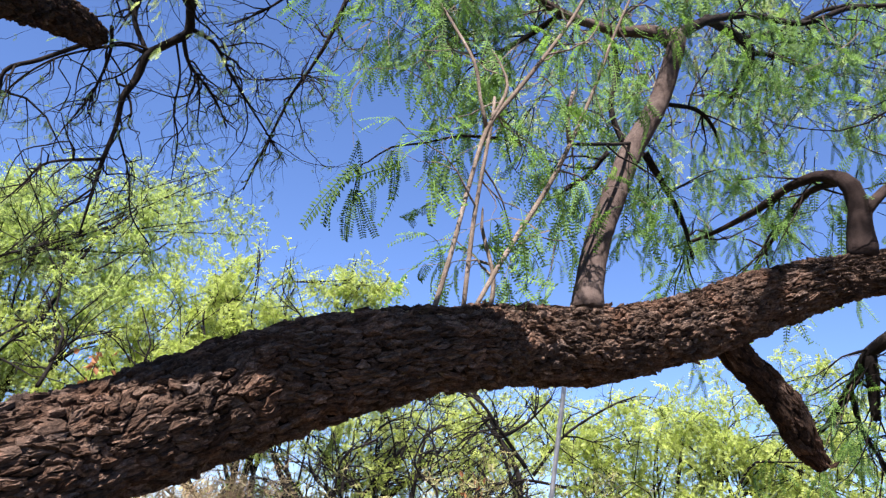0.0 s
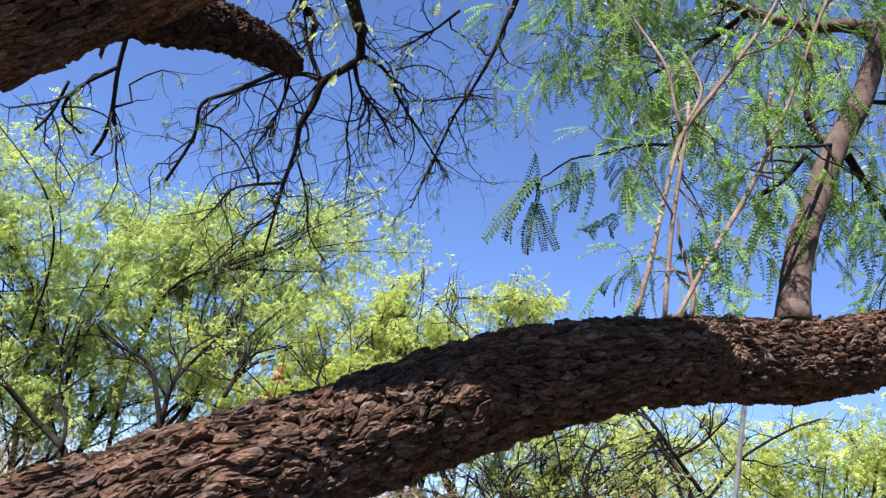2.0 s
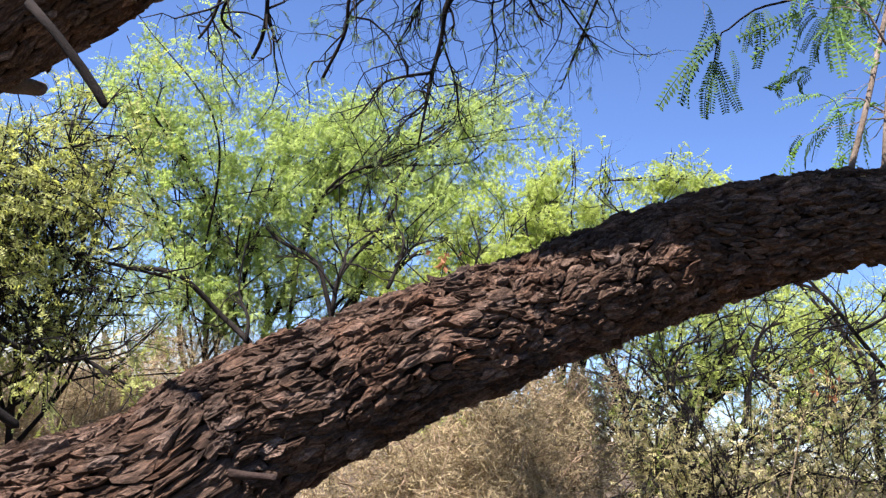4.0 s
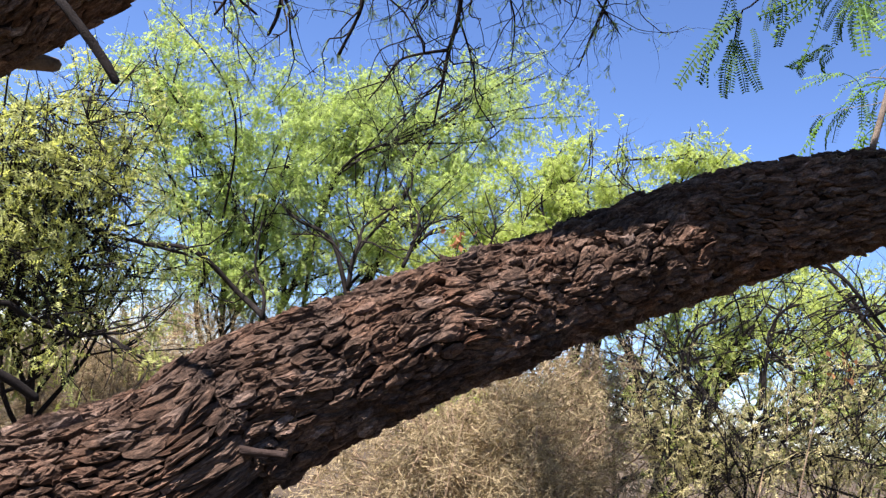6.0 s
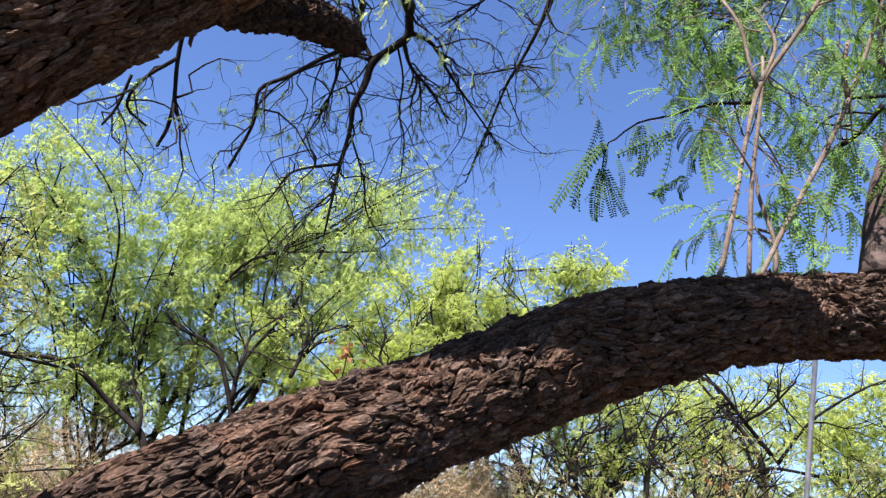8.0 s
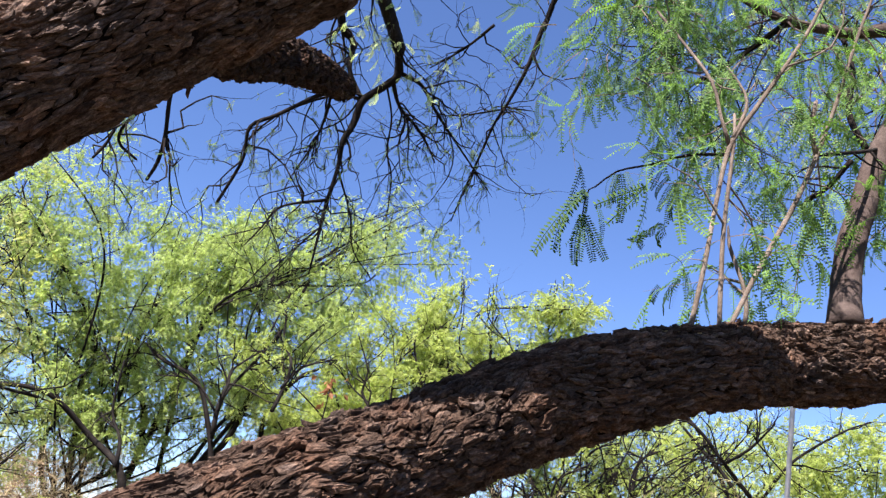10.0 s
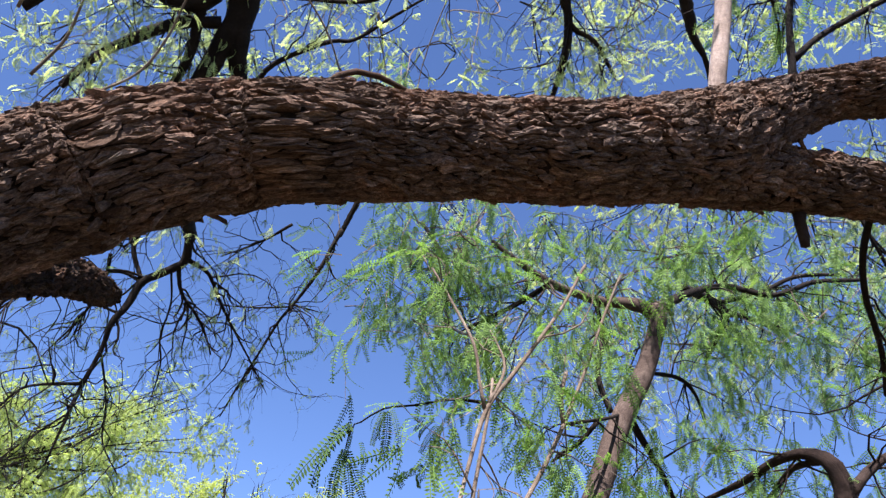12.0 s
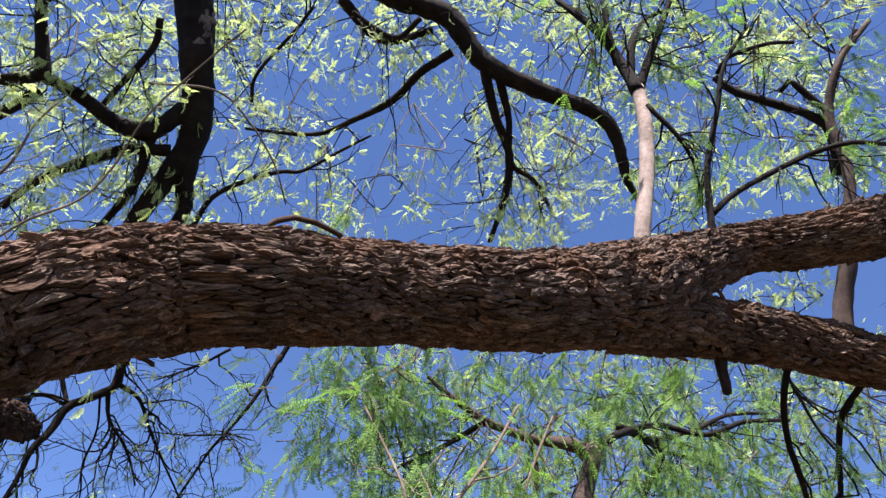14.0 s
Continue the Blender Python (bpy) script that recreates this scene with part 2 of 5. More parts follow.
def limb_lumps(S, A, seed):
    """Slow swellings of the wood below the bark, as a share of the radius."""
    A = np.mod(A, 1.0)
    return (soft_noise(S * 6 + seed, A * 4, 4) - 0.5) * 0.10 + (soft_noise(S * 16 + seed, A * 9, 9) - 0.5) * 0.06


def cell_polygons(nx, ny, rng, loose=0.48):
    """Cells of a cracked crust on a strip of nx by ny unit cells that closes on itself in y: a centre and an outline for each."""
    jx, jy = rng.uniform(-loose, loose, (nx, ny)), rng.uniform(-loose, loose, (nx, ny))
    stagger = 0.5 * (np.arange(ny) % 2) + rng.uniform(-0.2, 0.2, ny)
    out = []
    for i in range(nx):
        for j in range(ny):
            cx, cy = i + 0.5 + jx[i, j] + stagger[j], j + 0.5 + jy[i, j]
            poly = [(-1.3, -1.3), (1.3, -1.3), (1.3, 1.3), (-1.3, 1.3)]
            for di in (0, -1, 1, -2, 2):
                for dj in (0, -1, 1, -2, 2):
                    if not di and not dj:
                        continue
                    i2, j2 = i + di, (j + dj) % ny
                    if not 0 <= i2 < nx:
                        continue
                    ox, oy = i2 + 0.5 + jx[i2, j2] + stagger[j2] - cx, j + dj + 0.5 + jy[i2, j2] - cy
                    lim = 0.5 * (ox * ox + oy * oy)
                    side = [x * ox + y * oy - lim for x, y in poly]
                    if max(side) <= 0:
                        continue
                    cut = []
                    for k, (x, y) in enumerate(poly):
                        x2, y2 = poly[(k + 1) % len(poly)]
                        s1, s2 = side[k], side[(k + 1) % len(poly)]
                        if s1 <= 0:
                            cut.append((x, y))
                        if (s1 < 0) != (s2 < 0) and s1 != s2:
                            f = s1 / (s1 - s2)
                            cut.append((x + (x2 - x) * f, y + (y2 - y) * f))
                    poly = cut
                    if len(poly) < 3:
                        break
                if len(poly) < 3:
                    break
            if len(poly) >= 3:
                out.append((cx, cy, np.array(poly)))
    return out


def outline(poly, k, rng):
    """k points evenly round an outline."""
    edge = np.linalg.norm(np.roll(poly, -1, 0) - poly, axis=1)
    run = np.concatenate([[0], np.cumsum(edge)])
    at = (np.arange(k) + rng.uniform(-0.3, 0.3, k)) / k * run[-1] % run[-1]
    at.sort()
    loop = np.vstack([poly, poly[:1]])
    return np.stack([np.interp(at, run, loop[:, c]) for c in (0, 1)], -1)


def bark_limb(name, ctrl, parent, label="", seed=1, plate=(0.033, 0.0115), depth=0.010, begin=0, mat=None, singles=0, lifted=0.22, shade=0.42, crust=True, step=0.012, face=(0, -0.85, -0.2), stretch=(-9, 9)):
    """A limb with a crust of flaking bark: wood below, coloured darkest to stand in for shade in the cracks, and ragged
    plates on it, each of one to three thin layers with its own height and tilt, and narrow cracks between.
    """
    r8 = np.random.default_rng(seed)
    rows = spline(ctrl, step)
    p, r = rows[:, :3], rows[:, 3]
    s = np.concatenate([[0], np.cumsum(np.linalg.norm(np.diff(p, axis=0), axis=1))])
    girth = 2 * np.pi * float(np.median(r))
    sides = max(16, int(girth / (step * 1.2)))
    _, u, w = frames_along(p)
    a = np.arange(sides) * 2 * np.pi / sides
    S, A = np.meshgrid(s, a / (2 * np.pi), indexing="ij")
    rr = r[:, None] * (1 + limb_lumps(S, A, seed)) - (0.9 * depth if crust else 0) + 0.25 * depth * (soft_noise(S * 60, A * 40, 40) - 0.5)
    v = p[:, None] + rr[..., None] * (np.cos(a)[None, :, None] * u[:, None] + np.sin(a)[None, :, None] * w[:, None])
    geo, n = Geo(), len(p)
    v = np.concatenate([v.reshape(-1, 3), p[:1], p[-1:]])
    j = np.arange(sides)
    e = (j + 1) % sides
    tris = np.concatenate([np.stack([np.full(sides, n * sides), e, j], -1), np.stack([np.full(sides, n * sides + 1), (n - 1) * sides + j, (n - 1) * sides + e], -1)])
    skin = np.stack([S, A * girth, 0 * S], -1).reshape(-1, 3)
    geo.add(v, ring_quads(n, sides), tris, np.full(len(v), 0.1), np.concatenate([skin, [[0, 0, 0], [0, 0, 0]]]))
    limb = part(name, geo, mat or BARK_BASE, parent, label, smooth=True)
    if not crust:
        return limb

    def wrap(S, T, H):
        """Places on the limb from run, arc and height over the mean bark."""
        A = T / girth
        wander = soft_noise(S * 6 + seed * 5, np.mod(A, 1) * 4, 4) - 0.5
        A = A + wander * 0.030 / girth + 0.010 / girth * (soft_noise(S * 24 + seed, np.mod(A, 1) * 9, 9) - 0.5)
        S = np.clip(S + 0.014 * (soft_noise(S * 12 + seed, np.mod(A, 1) * 12, 12) - 0.5), 0, s[-1])
        at = [np.interp(S, s, rows[:, c]) for c in range(4)]
        U = np.stack([np.interp(S, s, u[:, c]) for c in range(3)], -1)
        V = np.stack([np.interp(S, s, w[:, c]) for c in range(3)], -1)
        R = at[3] * (1 + limb_lumps(S, A, seed)) + H
        A = A * 2 * np.pi
        return np.stack(at[:3], -1) + R[..., None] * (np.cos(A)[..., None] * U + np.sin(A)[..., None] * V)

    k = 9
    j = np.arange(k)
    e = (j + 1) % k
    quads = np.concatenate([np.stack([j, e, e + k, j + k], -1), np.stack([j + k, e + k, e + 2 * k, j + 2 * k], -1)])
    fan_tris = np.stack([j + 2 * k, e + 2 * k, np.full(k, 3 * k)], -1)
    s0 = s[int(np.argmin(np.linalg.norm(p - np.array(ctrl[begin][:3]), axis=1)))]
    ny = max(4, 2 * int(round(girth / plate[1] / 2)))
    nx = max(2, int(round((s[-1] - s0) / plate[0])))
    wide = girth / ny
    run, arc, high, tones, plates = [], [], [], [], []
    for cx, cy, poly in cell_polygons(nx, ny, r8):
        size = np.array((plate[0], wide))
        rim = outline(poly, k, r8) * size
        rim = rim * r8.uniform(0.90, 1.14) + r8.normal(0, 0.0013, (k, 2)) * (1.6, 1.0)
        c = np.array((s0 + cx * plate[0], cy * wide))
        heap = soft_noise(np.array(c[0] * 8 + seed), np.array(c[1] / girth * 5), 5)
        h0 = depth * (r8.uniform(-0.70, 0.30) + 0.5 * (heap - 0.5))
        tx, ty = r8.normal(0, 0.06), r8.normal(0, 0.17)
        if r8.random() < lifted:
            tx += r8.choice((-1, 1)) * r8.uniform(0.08, 0.26)
        if r8.random() < 0.035:
            tx += r8.choice((-1, 1)) * r8.uniform(0.35, 0.7)
        tone = r8.normal(shade, 0.06)
        mid = np.zeros(2)
        seen = wrap(c[:1], c[1:], np.zeros(1))[0] - np.array([np.interp(c[0], s, p[:, q]) for q in range(3)])
        layers = 1 + (r8.random() < 0.8) + (r8.random() < 0.5) if seen @ np.array(face) > -0.03 else 1
        plates.append(layers)
        for layer in range(layers):
            if layer:
                keep = r8.uniform(0.5, 0.9)
                mid = mid + (rim[r8.integers(k)] - mid) * r8.uniform(0.2, 0.6) * (1 - keep)
                rim = (rim - mid) * keep * r8.uniform(0.72, 1.15, (k, 1)) + mid
                h0 += r8.uniform(0.0010, 0.0028)
                tx, ty = tx + r8.normal(0, 0.03), ty + r8.normal(0, 0.06)
                tone += r8.normal(0.02, 0.045)
            inner = mid + (rim - mid) * r8.uniform(0.35, 0.8, (k, 1))
            pts = np.concatenate([mid + (rim - mid) * (0.96 if layer else 1.0), rim, inner, [mid]])
            hh = h0 + tx * pts[:, 0] + ty * pts[:, 1]
            hh[k:2 * k] += r8.normal(-0.0004, 0.0012, k)
            hh[2 * k:] += r8.normal(0.0005, 0.0014, k + 1)
            hh[:k] -= 0.003 if layer else 0.008
            run.append(c[0] + pts[:, 0])
            arc.append(c[1] + pts[:, 1])
            high.append(hh)
            tones.append(min(max(tone, 0.2), 0.9))
    run, arc, high = np.array(run), np.array(arc), np.array(high)
    place = wrap(run, arc, high)
    skin = np.stack([run + r8.uniform(0, 2, (len(run), 1)), arc, high], -1)
    middle = np.stack([np.interp(run[:, -1], s, p[:, c]) for c in range(3)], -1)
    front = ((place[:, -1] - middle) @ np.array(face) > 0.55 * np.interp(run[:, -1], s, r)) & (place[:, -1, 0] > stretch[0]) & (place[:, -1, 0] < stretch[1])
    rest, i, count = Geo(), 0, 0
    for layers in plates:
        mine = Geo() if front[i] and count < singles else rest
        for q in range(i, i + layers):
            mine.add(place[q], quads, fan_tris, np.full(3 * k + 1, tones[q]), skin[q])
        if mine is not rest:
            count += 1
            part("bark_plate", mine, BARK_PLATE, limb)
        i += layers
    part("bark_layer", rest, BARK_PLATE, limb, kind="stuff")
    return limb


def pinna(pairs, length, leaflet, wide, droop=0.25, rng=None):
    """One feather of a mesquite leaf along +x: a thin stalk with narrow leaflets in pairs. Returns vertices and quads."""
    v, q = [], []
    stalk = 0.0012
    for k in range(4):
        x0, x1 = length * k / 4, length * (k + 1) / 4
        z0, z1 = -droop * x0 * x0 / length, -droop * x1 * x1 / length
        b = len(v)
        v += [(x0, -stalk, z0), (x0, stalk, z0), (x1, stalk, z1), (x1, -stalk, z1)]
        q.append((b, b + 1, b + 2, b + 3))
    for k in range(pairs):
        f = (k + 0.6) / pairs
        x, z = length * f, -droop * length * f * f
        size = leaflet * (1.05 - 0.35 * abs(2 * f - 0.9))
        for s in (-1, 1):
            sweep = 0.30 + (rng.uniform(-0.1, 0.1) if rng is not None else 0)
            dx, dy, dz = size * sweep, s * size, -0.25 * size + (rng.uniform(-0.15, 0.2) * size if rng is not None else 0)
            b = len(v)
            v += [(x, 0, z), (x + 0.5 * dx - wide, 0.55 * dy, z + 0.5 * dz), (x + dx, dy, z + dz), (x + 0.5 * dx + wide, 0.5 * dy, z + 0.45 * dz)]
            q.append((b, b + 1, b + 2, b + 3))
    return np.array(v), np.array(q)


def turn(rx, ry, rz):
    return np.array(Euler((rx, ry, rz)).to_matrix())


def leaf_template(rng, pairs=13, length=0.10, leaflet=0.014, wide=0.0017, fingers=4):
    """A whole leaf: a stalk with two to four feathers that hang from its end."""
    geo = Geo()
    stalk = [(0, 0, 0, 0.0011), (0.02, 0, 0.002, 0.001), (0.04, 0, -0.002, 0.0009)]
    tube(geo, stalk, 3, 0.02)
    for k in range(fingers):
        v, q = pinna(pairs, length * rng.uniform(0.8, 1.1), leaflet, wide, rng.uniform(0.15, 0.5), rng)
        spread = (k - (fingers - 1) / 2) * 0.62 + rng.uniform(-0.15, 0.15)
        m = turn(rng.uniform(-0.7, 0.7), rng.uniform(0.1, 0.8), spread)
        geo.add(v @ m.T + (0.038 - 0.006 * (k % 2), 0, -0.002), q)
    return np.concatenate(geo.v), np.concatenate(geo.quads), (np.concatenate(geo.tris) if geo.tris else None)


def scatter(geo, template, mats, places, sizes):
    """Many copies of a template joined into one mesh."""
    v, q, t = template
    mats, places, sizes = np.asarray(mats), np.asarray(places), np.asarray(sizes)
    n = len(places)
    if not n:
        return
    out = np.einsum("nij,vj->nvi", mats, v) * sizes[:, None, None] + places[:, None]
    base = (np.arange(n) * len(v))[:, None, None]
    geo.add(out, (q[None] + base).reshape(-1, 4) if q is not None else None, (t[None] + base).reshape(-1, 3) if t is not None and len(t) else None)


def aim(ways, rng, roll=1.0):
    """Turns that lay +x along each way, z mostly up, rolled at random."""
    x = np.asarray(ways, float)
    x = x / (np.linalg.norm(x, axis=1)[:, None] + 1e-9)
    up = np.tile((0, 0, 1.0), (len(x), 1)) + rng.standard_normal((len(x), 3)) * 0.35 * roll
    y = np.cross(up, x)
    y /= np.linalg.norm(y, axis=1)[:, None] + 1e-9
    return np.stack([x, y, np.cross(x, y)], -1)


def twig_line(start, way, length, rng, radius, droop=0.3, bends=5, kink=0.18):
    """A thin zigzag twig that sags as it goes."""
    d = np.array(way, float)
    d /= np.linalg.norm(d) + 1e-9
    p, rows = np.array(start, float), []
    for k in range(bends + 1):
        rows.append((*p, radius * (1 - 0.8 * k / bends)))
        d = d + rng.standard_normal(3) * kink + np.array((0, 0, -droop / bends))
        d /= np.linalg.norm(d)
        p = p + d * length / bends
    return rows


def side_twigs(geo, rows, count, length, rng, radius=0.004, droop=0.5, again=2, span=(0.2, 1.0), sides=4, step=0.06, kink=0.26):
    """Thin dead twigs off a branch, each with a few shorter ones. Returns their lines."""
    rows = np.asarray(rows)
    lines = []
    for _ in range(count):
        i = int(rng.uniform(*span) * (len(rows) - 1))
        d = rows[min(i + 1, len(rows) - 1), :3] - rows[max(i - 1, 0), :3]
        d = d / (np.linalg.norm(d) + 1e-9) * 0.7 + rng.standard_normal(3) * 0.6
        line = twig_line(rows[i, :3], d, length * rng.uniform(0.4, 1.2), rng, min(radius, rows[i, 3] * 0.7), droop, 6, kink)
        tube(geo, line, sides, step, cap=False)
        lines.append(line)
        for _ in range(again):
            k = rng.integers(1, len(line) - 1)
            d2 = np.array(line[k + 1][:3]) - np.array(line[k][:3])
            d2 = d2 / (np.linalg.norm(d2) + 1e-9) + rng.standard_normal(3) * 0.7
            sub = twig_line(line[k][:3], d2, length * rng.uniform(0.2, 0.6), rng, line[k][3] * 0.7, droop, 4, kink)
            tube(geo, sub, 3, step, cap=False)
            lines.append(sub)
    return lines


def leaves_along(lines, per_line, rng, droop=0.6):
    """Places, turns and sizes for leaves along twigs."""
    places, ways = [], []
    for line in lines:
        line = np.asarray(line)[:, :3]
        for _ in range(per_line):
            f = rng.uniform(0.15, 1.0) * (len(line) - 1)
            i = min(int(f), len(line) - 2)
            p = line[i] + (line[i + 1] - line[i]) * (f - i)
            d = line[i + 1] - line[i]
            d = d / (np.linalg.norm(d) + 1e-9) * 0.5 + rng.standard_normal(3) * 0.7 + np.array((0, 0, -droop))
            places.append(p)
            ways.append(d)
    return np.array(places).reshape(-1, 3), np.array(ways).reshape(-1, 3)


# ---- ground ----
def ground():
    n = 120
    g = np.concatenate([-np.geomspace(400, 0.4, n // 2), np.geomspace(0.4, 400, n // 2)])
    x, y = np.meshgrid(g, g, indexing="ij")
    far = np.hypot(x, y)
    z = 0.06 * (soft_noise(x * 0.9, y * 0.9, 1e9) - 0.5) + 0.35 * (soft_noise(x * 0.12, y * 0.12, 1e9) - 0.5) * np.clip(far / 6, 0, 1) + 0.02 * soft_noise(x * 4, y * 4, 1e9)
    i, j = np.meshgrid(np.arange(n - 1), np.arange(n - 1), indexing="ij")
    q = np.stack([i * n + j, (i + 1) * n + j, (i + 1) * n + j + 1, i * n + j + 1], -1)
    geo = Geo()
    geo.add(np.stack([x, y, z], -1), q.reshape(-1, 4))
    m = Nodes("dry_earth")
    colour = m.ramp(m.noise(0.8, 6.0), [(0.3, (0.045, 0.033, 0.022)), (0.55, (0.075, 0.057, 0.036)), (0.75, (0.11, 0.086, 0.055))])
    colour = m.mix(0.5, colour, m.ramp(m.noise(30.0, 5.0), [(0.3, (0.5, 0.5, 0.5)), (0.7, (1.3, 1.3, 1.25))]), "MULTIPLY")
    m.bump(m.noise(25.0, 6.0), 0.6, 0.03)
    ob = new("ground", geo.mesh("ground", m.finish(colour, 0.95, 0.1), True))
    tagged(ob, "dry sandy desert earth with straw and litter", "ground", kind="structure")


ground()

# ---- the near mesquite: trunk and large limbs ----
rng = np.random.default_rng(7)
tree = thing("mesquite_tree", "old mesquite with rough flaking bark and low spreading limbs", "tree")
LOWER = [(-2.6, 0.55, 0.35, 0.16), (-1.9, 0.60, 0.80, 0.13), (-1.35, 0.66, 1.15, 0.105), (-0.877, 0.843, 1.387, 0.0972), (-0.794, 0.926, 1.476, 0.0990), (-0.707, 1.009, 1.555, 0.0900), (-0.608, 1.120, 1.636, 0.0926), (-0.507, 1.281, 1.724, 0.0931), (-0.366, 1.427, 1.837, 0.0977), (-0.202, 1.524, 1.927, 0.0934), (-0.033, 1.636, 1.998, 0.0872), (0.115, 1.833, 2.066, 0.0902), (0.316, 1.986, 2.124, 0.0942), (0.553, 2.112, 2.217, 0.0872), (0.747, 2.190, 2.310, 0.0911), (0.933, 2.203, 2.394, 0.0773), (1.106, 2.219, 2.451, 0.0605), (1.277, 2.234, 2.485, 0.0681), (1.572, 2.286, 2.516, 0.0657)]
UPPER = [(-2.72, 0.40, 0.75, 0.17), (-2.2, 0.44, 1.12, 0.145), (-1.65, 0.52, 1.55, 0.125), (-1.190, 0.735, 1.997, 0.109), (-0.764, 0.915, 2.438, 0.1218), (-0.632, 0.937, 2.546, 0.1139), (-0.476, 0.985, 2.658, 0.1157), (-0.357, 0.989, 2.686, 0.1112), (-0.102, 1.086, 2.798, 0.1039), (0.208, 1.188, 2.925, 0.1121), (0.459, 1.278, 3.081, 0.1229), (0.790, 1.348, 3.342, 0.0731), (1.051, 1.331, 3.426, 0.0789), (1.262, 1.317, 3.513, 0.0853), (1.603, 1.289, 3.636, 0.0794)]
TRUNK = [(-2.75, 0.5, -0.15, 0.30), (-2.75, 0.48, 0.3, 0.25), (-2.8, 0.42, 0.8, 0.21), (-2.9, 0.4, 1.6, 0.18), (-2.95, 0.35, 2.8, 0.15), (-2.9, 0.3, 4.2, 0.13), (-2.6, 0.45, 5.6, 0.12), (-2.15, 0.9, 6.7, 0.11), (-1.652, 1.592, 6.356, 0.1215)]
bark_limb("trunk", TRUNK, tree, seed=3, step=0.05, crust=False)
lower = bark_limb("lower_limb", LOWER, tree, "thick low limb with flaking reddish-brown bark", seed=1, begin=2, singles=290, stretch=(-0.75, 0.6))
# The next two limbs get paler plates, standing in for sunlight on them.
upper = bark_limb("upper_limb", UPPER, tree, "thick upper limb with grey-brown flaking bark, toned paler as if sunlit", seed=2, begin=2, plate=(0.040, 0.0118), shade=0.50, singles=290, stretch=(-0.8, 0.6))
bark_limb("forked_limb", [(0.409, 1.303, 3.008, 0.0828), (0.591, 1.371, 3.073, 0.0849), (0.781, 1.423, 3.121, 0.0791), (1.035, 1.469, 3.146, 0.0731), (1.224, 1.491, 3.137, 0.0723), (1.537, 1.534, 3.139, 0.0654)], tree, seed=4, plate=(0.042, 0.0135), shade=0.48)
# Dark plates here stand in for the upper limb's shade on the stub.
bark_limb("broken_stub", [(-0.836, 0.831, 2.264, 0.0569), (-0.862, 0.987, 2.348, 0.0560), (-0.919, 1.204, 2.486, 0.0530), (-0.983, 1.464, 2.646, 0.0520), (-1.025, 1.696, 2.765, 0.0460), (-1.047, 1.83, 2.822, 0.0380)], tree, "broken-off branch stub, coloured dark as if in shade", seed=5, plate=(0.05, 0.013), depth=0.005, lifted=0.05, shade=0.30)
bark_limb("hanging_branch", [(0.684, 2.197, 2.266, 0.0455), (0.746, 2.221, 2.189, 0.0425), (0.834, 2.26, 2.126, 0.0425), (0.903, 2.283, 2.054, 0.0439), (0.949, 2.321, 1.988, 0.0392), (1.006, 2.349, 1.932, 0.0217)], tree, "dead hanging branch with a broken end", seed=6, plate=(0.05, 0.016), depth=0.003, lifted=0.03, shade=0.30)
bark_limb("side_stub", [(-0.719, 0.862, 1.454, 0.0055), (-0.700, 0.862, 1.454, 0.0047), (-0.678, 0.863, 1.456, 0.0040), (-0.657, 0.864, 1.458, 0.0033)], lower, "short grey broken stub", seed=8, step=0.006, crust=False, mat=BARK)
# The pale shoot colour puts sunlight into this stub's bark.
bark_limb("dead_stub", [(-1.40, 0.60, 1.82, 0.03), (-1.292, 0.808, 1.941, 0.0161), (-1.241, 0.845, 1.944, 0.0149), (-1.223, 0.868, 1.949, 0.0134), (-1.208, 0.888, 1.951, 0.0099), (-1.205, 0.892, 1.95, 0.005)], upper, "broken stub, coloured pale as if sunlit", seed=9, step=0.006, crust=False, mat=SHOOT)

for k in range(7):
    turn_by = 2 * math.pi * k / 7
    off = np.array((0.8 * math.cos(turn_by), 0.3 * math.sin(turn_by), math.sin(turn_by))) * 0.026
    splinter = Geo()
    tip = np.array((-1.047, 1.83, 2.822)) + off
    tube(splinter, [(*(tip - (-0.02, 0.11, 0.05)), 0.012), (*tip, 0.009), (*(tip + np.array((-0.01, 0.05, 0.02)) * rng.uniform(0.5, 1.5)), 0.002)], 5, 0.03, 0.1, rng)
    part("splinter", splinter, BARK, tree)


def branch(name, ctrl, mat, label="", sides=8, parent=None, twigs=0, length=0.3, radius=0.004, droop=0.5, again=2, span=(0.2, 1.0), rough=0.06, kink=0.26):
    """A smooth or knobbly branch of the near tree, with its own thin twigs. Returns its line and the twigs' lines."""
    geo = Geo()
    rows = tube(geo, ctrl, sides, 0.03, rough, rng)
    lines = side_twigs(geo, rows, twigs, length, rng, radius, droop, again, span, kink=kink) if twigs else []
    part(name, geo, mat, parent or tree, label, smooth=True)
    return rows, lines


near_lines, canopy_lines = [], []
rows, lines = branch("upright_branch", [(0.3, 1.967, 2.2, 0.046), (0.304, 1.986, 2.267, 0.0365), (0.333, 2.051, 2.423, 0.0354), (0.388, 2.119, 2.597, 0.0346), (0.447, 2.176, 2.772, 0.0334), (0.535, 2.219, 2.966, 0.0321), (0.577, 2.228, 3.103, 0.0297), (0.599, 2.221, 3.205, 0.0285), (0.590, 2.225, 3.245, 0.022)], BARK_YOUNG, "smooth grey-brown upright branch", 18, rough=0.03)
